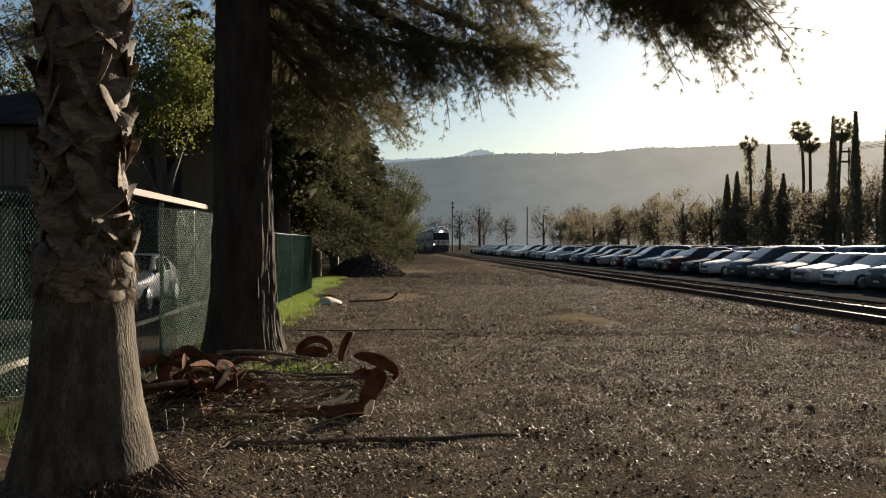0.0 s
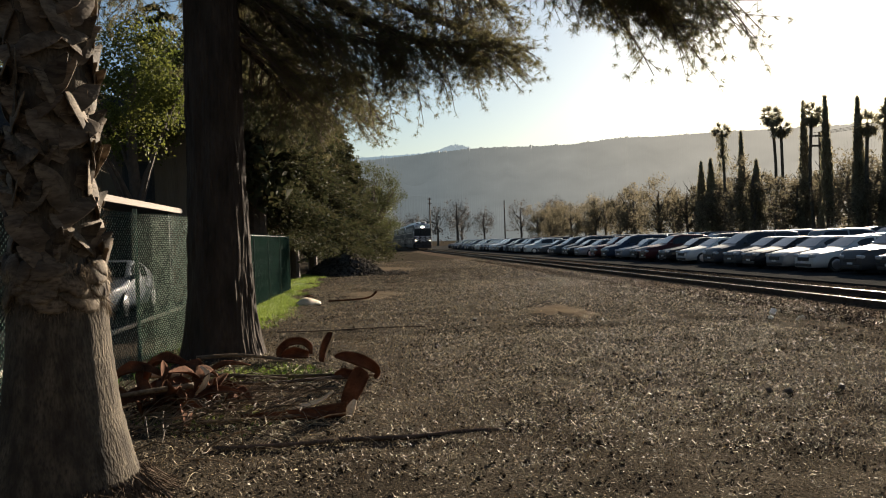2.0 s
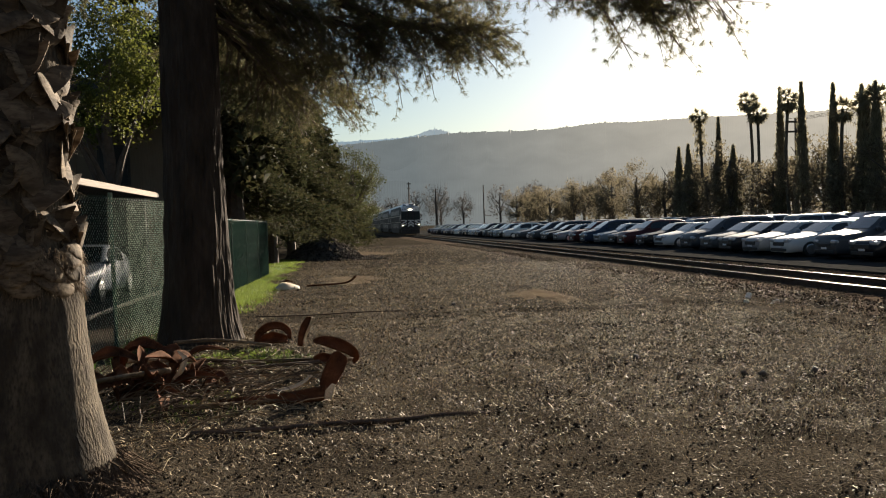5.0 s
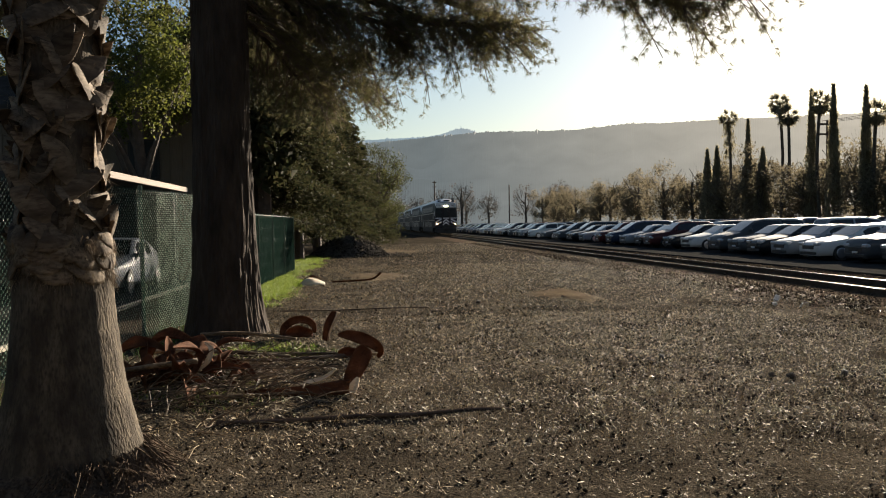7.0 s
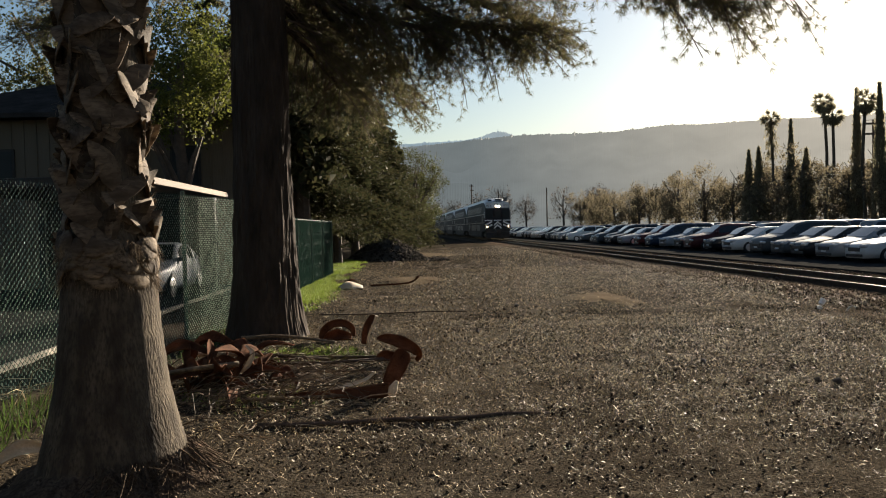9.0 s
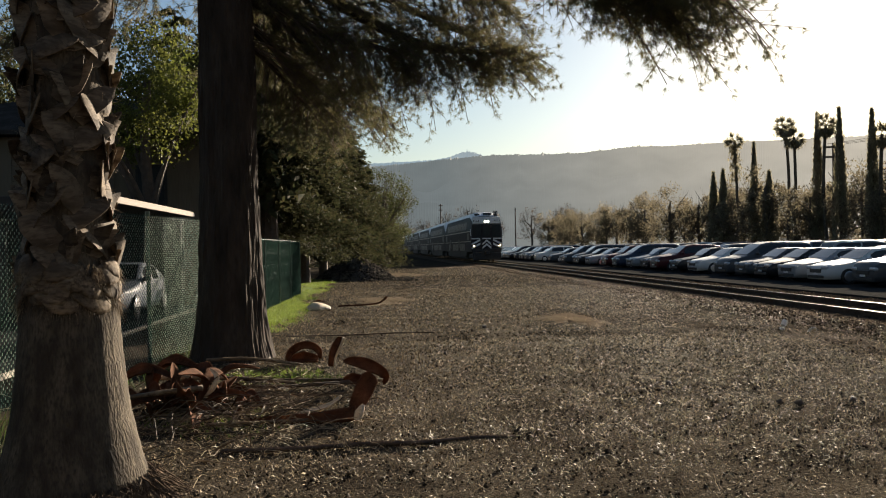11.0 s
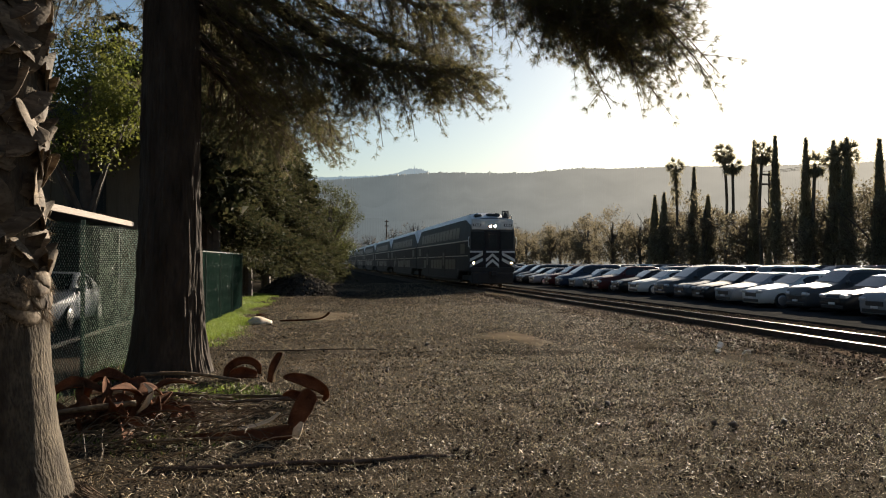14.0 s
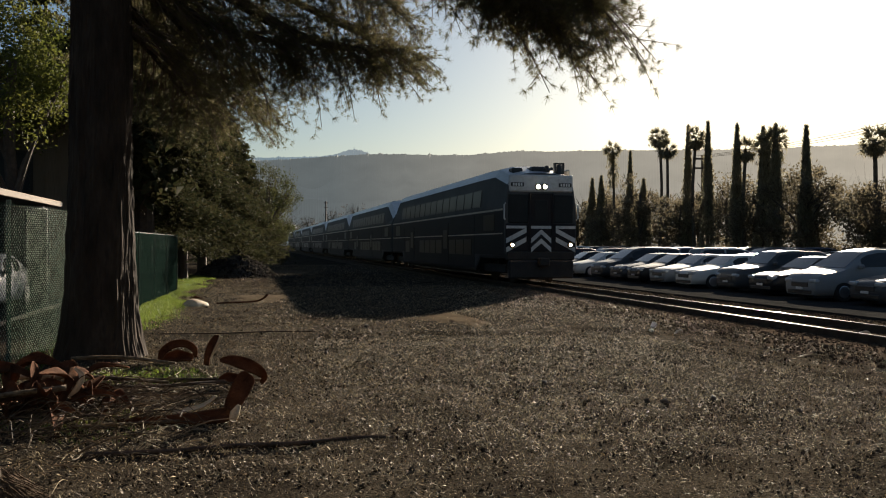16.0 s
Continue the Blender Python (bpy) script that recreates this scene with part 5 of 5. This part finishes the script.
# the standing curl, its foot block and its stalk
litter("palm_leaf_piece", shell([(-0.33, 10.35, 0.31), (-0.2, 10.25, 0.32), (-0.02, 10.15, 0.28), (0.14, 10.12, 0.2), (0.2, 10.2, 0.1), (0.16, 10.3, 0.02)], [0.03, 0.12, 0.16, 0.13, 0.08, 0.04], 0.16, 0.018, FACE), M["frond"], "curled brown palm leaf base standing on the mulch")
litter("palm_leaf_piece", shell([(-0.32, 10.3, 0.06), (-0.22, 10.25, 0.1), (-0.1, 10.25, 0.08), (0.06, 10.28, 0.05)], [0.08, 0.14, 0.12, 0.05], 0.3, 0.03, FACE), M["frond"], "thick brown palm leaf base lying on the mulch")
litter("fallen_palm_stalk", tube(spline([(-2.0, 10.2, 0.08), (-1.2, 10.15, 0.05), (-0.6, 10.2, 0.06), (-0.25, 10.25, 0.06)], 14), [0.016, 0.024], 8), M["twig"], "fallen dark palm stalk on the mulch", "palm stalk")
# the upright blade on its long foot
litter("palm_leaf_piece", shell([(-0.16, 8.32, 0.03), (-0.13, 8.36, 0.14), (-0.06, 8.42, 0.27), (0.0, 8.46, 0.38), (0.03, 8.47, 0.42)], [0.1, 0.17, 0.2, 0.19, 0.1], 0.14, 0.018, FACE), M["frond"], "upright brown palm leaf base")
litter("palm_leaf_piece", shell([(-0.14, 8.2, 0.07), (-0.35, 8.2, 0.05), (-0.65, 8.22, 0.04), (-1.2, 8.25, 0.04)], [0.16, 0.15, 0.1, 0.05], 0.22, 0.035, (0, -0.7, 0.8)), M["frond"], "brown palm leaf stalk on the mulch")
litter("palm_leaf_piece", shell([(-0.07, 8.16, 0.17), (-0.11, 8.12, 0.1), (-0.13, 8.1, 0.03)], [0.03, 0.09, 0.07], 0.2, 0.02, FACE), M["cream"], "pale cut end of a palm leaf base")
litter("palm_leaf_piece", shell([(-0.3, 8.55, 0.2), (-0.42, 8.55, 0.11), (-0.6, 8.55, 0.06), (-0.8, 8.6, 0.03)], [0.02, 0.05, 0.06, 0.02], 0.2, 0.012, (0.0, -0.6, 1.0)), M["cream"], "pale splintered strip of palm leaf base")
# the looped piece and the twisted blade by the pine
litter("palm_leaf_piece", shell([(-1.24, 12.5, 0.02), (-1.2, 12.5, 0.16), (-1.06, 12.45, 0.27), (-0.88, 12.45, 0.28), (-0.76, 12.42, 0.2), (-0.74, 12.4, 0.08)], [0.06, 0.11, 0.12, 0.11, 0.1, 0.03], 0.16, 0.018, (-0.2, -1.0, 0.1)), M["frond"], "arched brown palm leaf base")
litter("palm_leaf_piece", shell([(-1.2, 12.6, 0.05), (-1.0, 12.55, 0.07), (-0.78, 12.55, 0.05)], [0.1, 0.2, 0.1], 0.3, 0.03, (0, -0.8, 0.7)), M["frond"], "brown palm leaf base lying in the mulch")
litter("palm_leaf_piece", shell([(-0.57, 12.1, 0.0), (-0.55, 12.1, 0.14), (-0.5, 12.1, 0.28), (-0.43, 12.1, 0.4), (-0.42, 12.1, 0.43)], [0.08, 0.1, 0.12, 0.1, 0.04], 0.22, 0.018, (-0.7, -1.0, 0.2)), M["frond"], "twisted upright brown palm leaf base")
litter("palm_leaf_piece", shell([(-0.5, 12.06, 0.01), (-0.5, 12.06, 0.12), (-0.44, 12.06, 0.26), (-0.37, 12.06, 0.42)], [0.03, 0.02, 0.025, 0.05], 0.1, 0.012, (0.6, -1.0, 0.2)), M["cream"], "pale split edge of a palm leaf base")
litter("palm_leaf_piece", shell([(-3.05, 6.2, 0.02), (-2.9, 6.3, 0.1), (-2.75, 6.45, 0.05)], [0.06, 0.13, 0.04], 0.2, 0.015, FACE), M["cream"], "pale dry leaf base among the weeds")
litter("palm_leaf_piece", shell([(-1.75, 23.6, 0.04), (-1.45, 23.75, 0.15), (-1.1, 23.9, 0.05)], [0.15, 0.5, 0.2], -0.14, 0.015, (0.1, -0.5, 1.0)), M["cream"], "pale dry palm leaf base on the grass edge")
litter("palm_leaf_piece", shell([(-1.75, 24.2, 0.05), (-1.5, 24.3, 0.25), (-1.3, 24.2, 0.2)], [0.1, 0.16, 0.06], -0.2), M["frond"], "brown dry palm leaf base beside the grass")
litter("palm_leaf_piece", shell([(-0.9, 24.3, 0.03), (0.2, 24.6, 0.05), (0.55, 24.7, 0.22)], [0.1, 0.12, 0.2], 0.25), M["frond"], "dry palm stalk with a curled end")
litter("fallen_palm_stalk", shell([(-1.3, 7.2, 0.008), (-0.75, 7.12, 0.016), (-0.2, 7.2, 0.012), (0.35, 7.14, 0.018), (0.85, 7.26, 0.012), (1.3, 7.3, 0.006)], [0.02, 0.07, 0.05, 0.085, 0.06, 0.07, 0.015], 0.18, 0.03), M["twig"], "long flat fallen palm stalk on the mulch", "palm stalk")
for pts, r in (([(-2.4, 12.3, 0.12), (-1.8, 12.5, 0.1), (-1.0, 12.2, 0.03)], [0.03, 0.02]),
               ([(-2.6, 9.9, 0.25), (-1.7, 10.0, 0.2), (-0.9, 10.1, 0.1)], [0.03, 0.018]), ([(-1.6, 8.1, 0.04), (-0.8, 8.2, 0.03), (-0.1, 8.3, 0.02)], [0.018, 0.014]), ([(-1.6, 10.7, 0.05), (-0.6, 10.6, 0.04), (0.2, 10.5, 0.03)], [0.03, 0.02])):
    litter("fallen_palm_stalk", tube(spline(pts, 12), r, 8), M["boot"], "fallen dry palm stalk on the mulch", "palm stalk")
g = np.random.default_rng(12)
# large sheathing bases heaped beside the palm, some reddish on the inner side
for x, y, z, turn, ln, wd, rise in ((-2.5, 9.3, 0.28, -0.3, 0.9, 0.3, 0.3), (-2.2, 9.5, 0.36, -0.5, 0.85, 0.34, 0.22), (-1.85, 9.2, 0.34, 2.3, 0.7, 0.3, 0.2), (-1.7, 9.0, 0.26, 1.2, 0.65, 0.26, 0.3),
                                    (-2.3, 8.8, 0.16, 0.6, 0.8, 0.26, 0.12), (-1.95, 8.75, 0.18, -0.9, 0.6, 0.24, 0.16), (-2.6, 8.9, 0.2, -0.7, 0.75, 0.24, 0.1), (-1.55, 8.85, 0.14, 0.2, 0.6, 0.22, 0.14)):
    c, d = np.array([x, y, z]), np.array([math.cos(turn), math.sin(turn), 0])
    geo = shell([c - d * ln / 2 - (0, 0, z - 0.03), c - d * ln * 0.2 + (0, 0, rise * 0.2), c + d * ln * 0.15 + (0, 0, rise * 0.45), c + d * ln / 2 + (0, 0, rise * 0.1)], [0.015, wd * 0.3, wd * 0.62, wd * 0.3, 0.006], 0.35, 0.01, (g.normal(0, 0.5), -0.7, 0.9))
    litter("palm_leaf_piece", geo, M["frond"], "large reddish-brown palm leaf base in a heap")
for k in range(34):
    c = np.array([g.normal(-2.0, 0.42), g.normal(8.95, 0.36), g.uniform(0.02, 0.34)])
    a, ln = g.uniform(0, 6.28), g.uniform(0.3, 0.7)
    d = np.array([math.cos(a), math.sin(a), 0])
    geo = shell([c - d * ln / 2 - (0, 0, min(c[2], 0.1)), c + (0, 0, 0.08), c + d * ln / 2 + (0, 0, g.uniform(-0.1, 0.2))], [0.03, g.uniform(0.08, 0.17), 0.01], 0.3, 0.01, (g.normal(0, 0.8), -0.6, 0.8))
    litter("palm_leaf_piece", geo, M["frond"], "heaped reddish-brown dry palm leaf base")
litter("palm_leaf_piece", shell([(-1.72, 9.0, 0.46), (-1.64, 8.95, 0.38), (-1.68, 8.9, 0.26), (-1.76, 8.9, 0.18)], [0.015, 0.055, 0.06, 0.01], 0.2, 0.012, (0.3, -1.0, 0.3)), M["cream"], "pale sunlit palm leaf base on the heap")
litter("fallen_palm_stalk", tube(spline([(-2.75, 8.5, 0.22), (-2.2, 8.6, 0.28), (-1.75, 8.75, 0.3)], 12), [0.022, 0.03], 8), M["boot"], "fallen dry palm stalk across the heap", "palm stalk")
sticks = []
for k in range(300):
    c = np.array([g.normal(-1.6, 0.6), g.normal(9.0, 0.9), 0.0])
    a, ln = g.normal(0.3, 0.9), g.uniform(0.3, 1.0)
    d = np.array([math.cos(a), math.sin(a) * 0.6, 0])
    sticks.append(tube(spline([c - d * ln / 2 + (0, 0, g.uniform(0.01, 0.1)), c + (0, 0, g.uniform(0.03, 0.25)), c + d * ln / 2 + (0, 0, g.uniform(0.0, 0.15))], 6), [0.007, 0.002], 4, False))
tagged(part("dry_stalks", join(*sticks), M["boot"], None), "tangle of thin dry stalks and straw", "dry stalks", kind="stuff")

straws = []
for k in range(150):
    c = np.array([g.normal(-1.1, 0.55), g.normal(8.0, 0.75), 0.0])
    a, ln = g.uniform(0, 6.28), g.uniform(0.1, 0.42)
    d = np.array([math.cos(a), math.sin(a), 0])
    straws.append(tube(spline([c, c + d * ln * 0.5 + (0, 0, g.uniform(0.01, 0.09)), c + d * ln + (0, 0, g.uniform(0.0, 0.03))], 6), [0.003, 0.0015], 3, False))
for k in range(26):
    c = np.array([g.normal(-3.55, 0.15), g.normal(7.0, 0.6), 0.0])
    a, ln = g.uniform(-1.6, 0.6), g.uniform(0.4, 0.9)
    d = np.array([math.cos(a), math.sin(a), 0])
    straws.append(tube(spline([c, c + d * ln * 0.3 + (0, 0, ln * 0.6), c + d * ln * 0.8 + (0, 0, ln * 0.65)], 7), [0.004, 0.002], 3, False))
tagged(part("pale_straw", join(*straws), M["straw"], None), "pale dry straw stems bent over the mulch", "straw", kind="stuff")
tagged(part("grass_tufts", stack(blades(150, -1.35, 8.1, 0.6, 0.6, 0.05), blades(200, -0.9, 10.9, 0.6, 0.5, 0.08)), M["weed"], None), "thin green grass among the palm litter", "grass", kind="stuff")

litter("fallen_palm_stalk", tube(spline([(-1.6, 16.3, 0.03), (-0.6, 16.2, 0.025), (0.5, 16.3, 0.03), (1.3, 16.25, 0.02)], 14), [0.014, 0.01], 6), M["twig"], "long thin reddish stalk on the mulch", "palm stalk")

# soil heap
heap_n = 34
hv, hf = [], []
for i in range(heap_n):
    for j in range(heap_n):
        x, y = -3.1 + 5.0 * i / (heap_n - 1), 43.2 + 6.5 * j / (heap_n - 1)
        r = math.hypot((x + 0.75) / 2.3, (y - 46.4) / 3.0)
        h = 1.5 * max(0.0, 1 - r) ** 0.9 * (1 + 0.25 * noise.noise((x * 1.2, y * 1.2, 0))) + 0.05 * noise.noise((x * 5, y * 5, 2))
        hv.append((x, y, h - 0.06))
hf = [[i * heap_n + j, (i + 1) * heap_n + j, (i + 1) * heap_n + j + 1, i * heap_n + j + 1] for i in range(heap_n - 1) for j in range(heap_n - 1)]
heap = thing("soil_heap", pose(0, 0, 0), "heap of dark crumbly soil and rubble", "soil heap")
part("mound", (hv, hf), M["soil"], heap)


def heap_z(x, y):
    r = np.hypot((x + 0.75) / 2.3, (y - 46.4) / 3.0)
    return 1.5 * np.maximum(0, 1 - r) ** 0.9 - 0.02


tagged(part("loose_soil", stones(3500, -3.2, 2.6, 43.0, 49.5, 0.11, heap_z), M["soil"], heap, "loose clods"), kind="stuff")


def small_rock(x, y, s, mat, label, name="rock"):
    v, f = stones(1, -0.001, 0.001, -0.001, 0.001, s, 0.0)
    v = v * (0.42 * s / np.abs(v).max()) + np.array([0, 0, 0.16 * s])
    o = tagged(solid(name, v, f, mat), label, name)
    o.location = (x, y, float(ground_z(x, y)))
    return o


for x, y, s in ((4.45, 8.1, 0.14), (4.3, 8.25, 0.1), (5.1, 8.2, 0.12), (3.6, 9.6, 0.1), (5.6, 7.4, 0.1), (1.2, 13.0, 0.12), (2.4, 17.0, 0.14)):
    small_rock(x, y, s, M["rock"], "small dark clod on the mulch")
cup = tagged(solid("litter_cup", *tube(spline([(8.05, 15.3, -0.03), (8.08, 15.3, 0.06), (8.14, 15.32, 0.14)], 5), [0.045, 0.055], 12), M["paper"]), "pale crumpled paper cup on the ground", "litter")
tagged(solid("litter_scrap", *shell([(8.2, 14.6, 0.0), (8.28, 14.6, 0.05), (8.36, 14.65, 0.01)], [0.1, 0.12, 0.06], 0.2), M["paper"]), "pale paper scrap on the ground", "litter")
tagged(solid("pale_stalk", *shell([(8.75, 11.7, -0.1), (9.15, 11.9, -0.085), (9.6, 12.0, -0.1)], [0.03, 0.05, 0.02], 0.2, 0.015), M["straw"]), "long pale dry stalk beside the ballast", "palm stalk")
tagged(solid("litter_scrap", *shell([(11.2, 13.2, 0.0), (11.35, 13.2, 0.1), (11.55, 13.25, 0.02)], [0.08, 0.14, 0.06], 0.25), M["paper"]), "pale paper scrap between the rails", "litter")

motions()
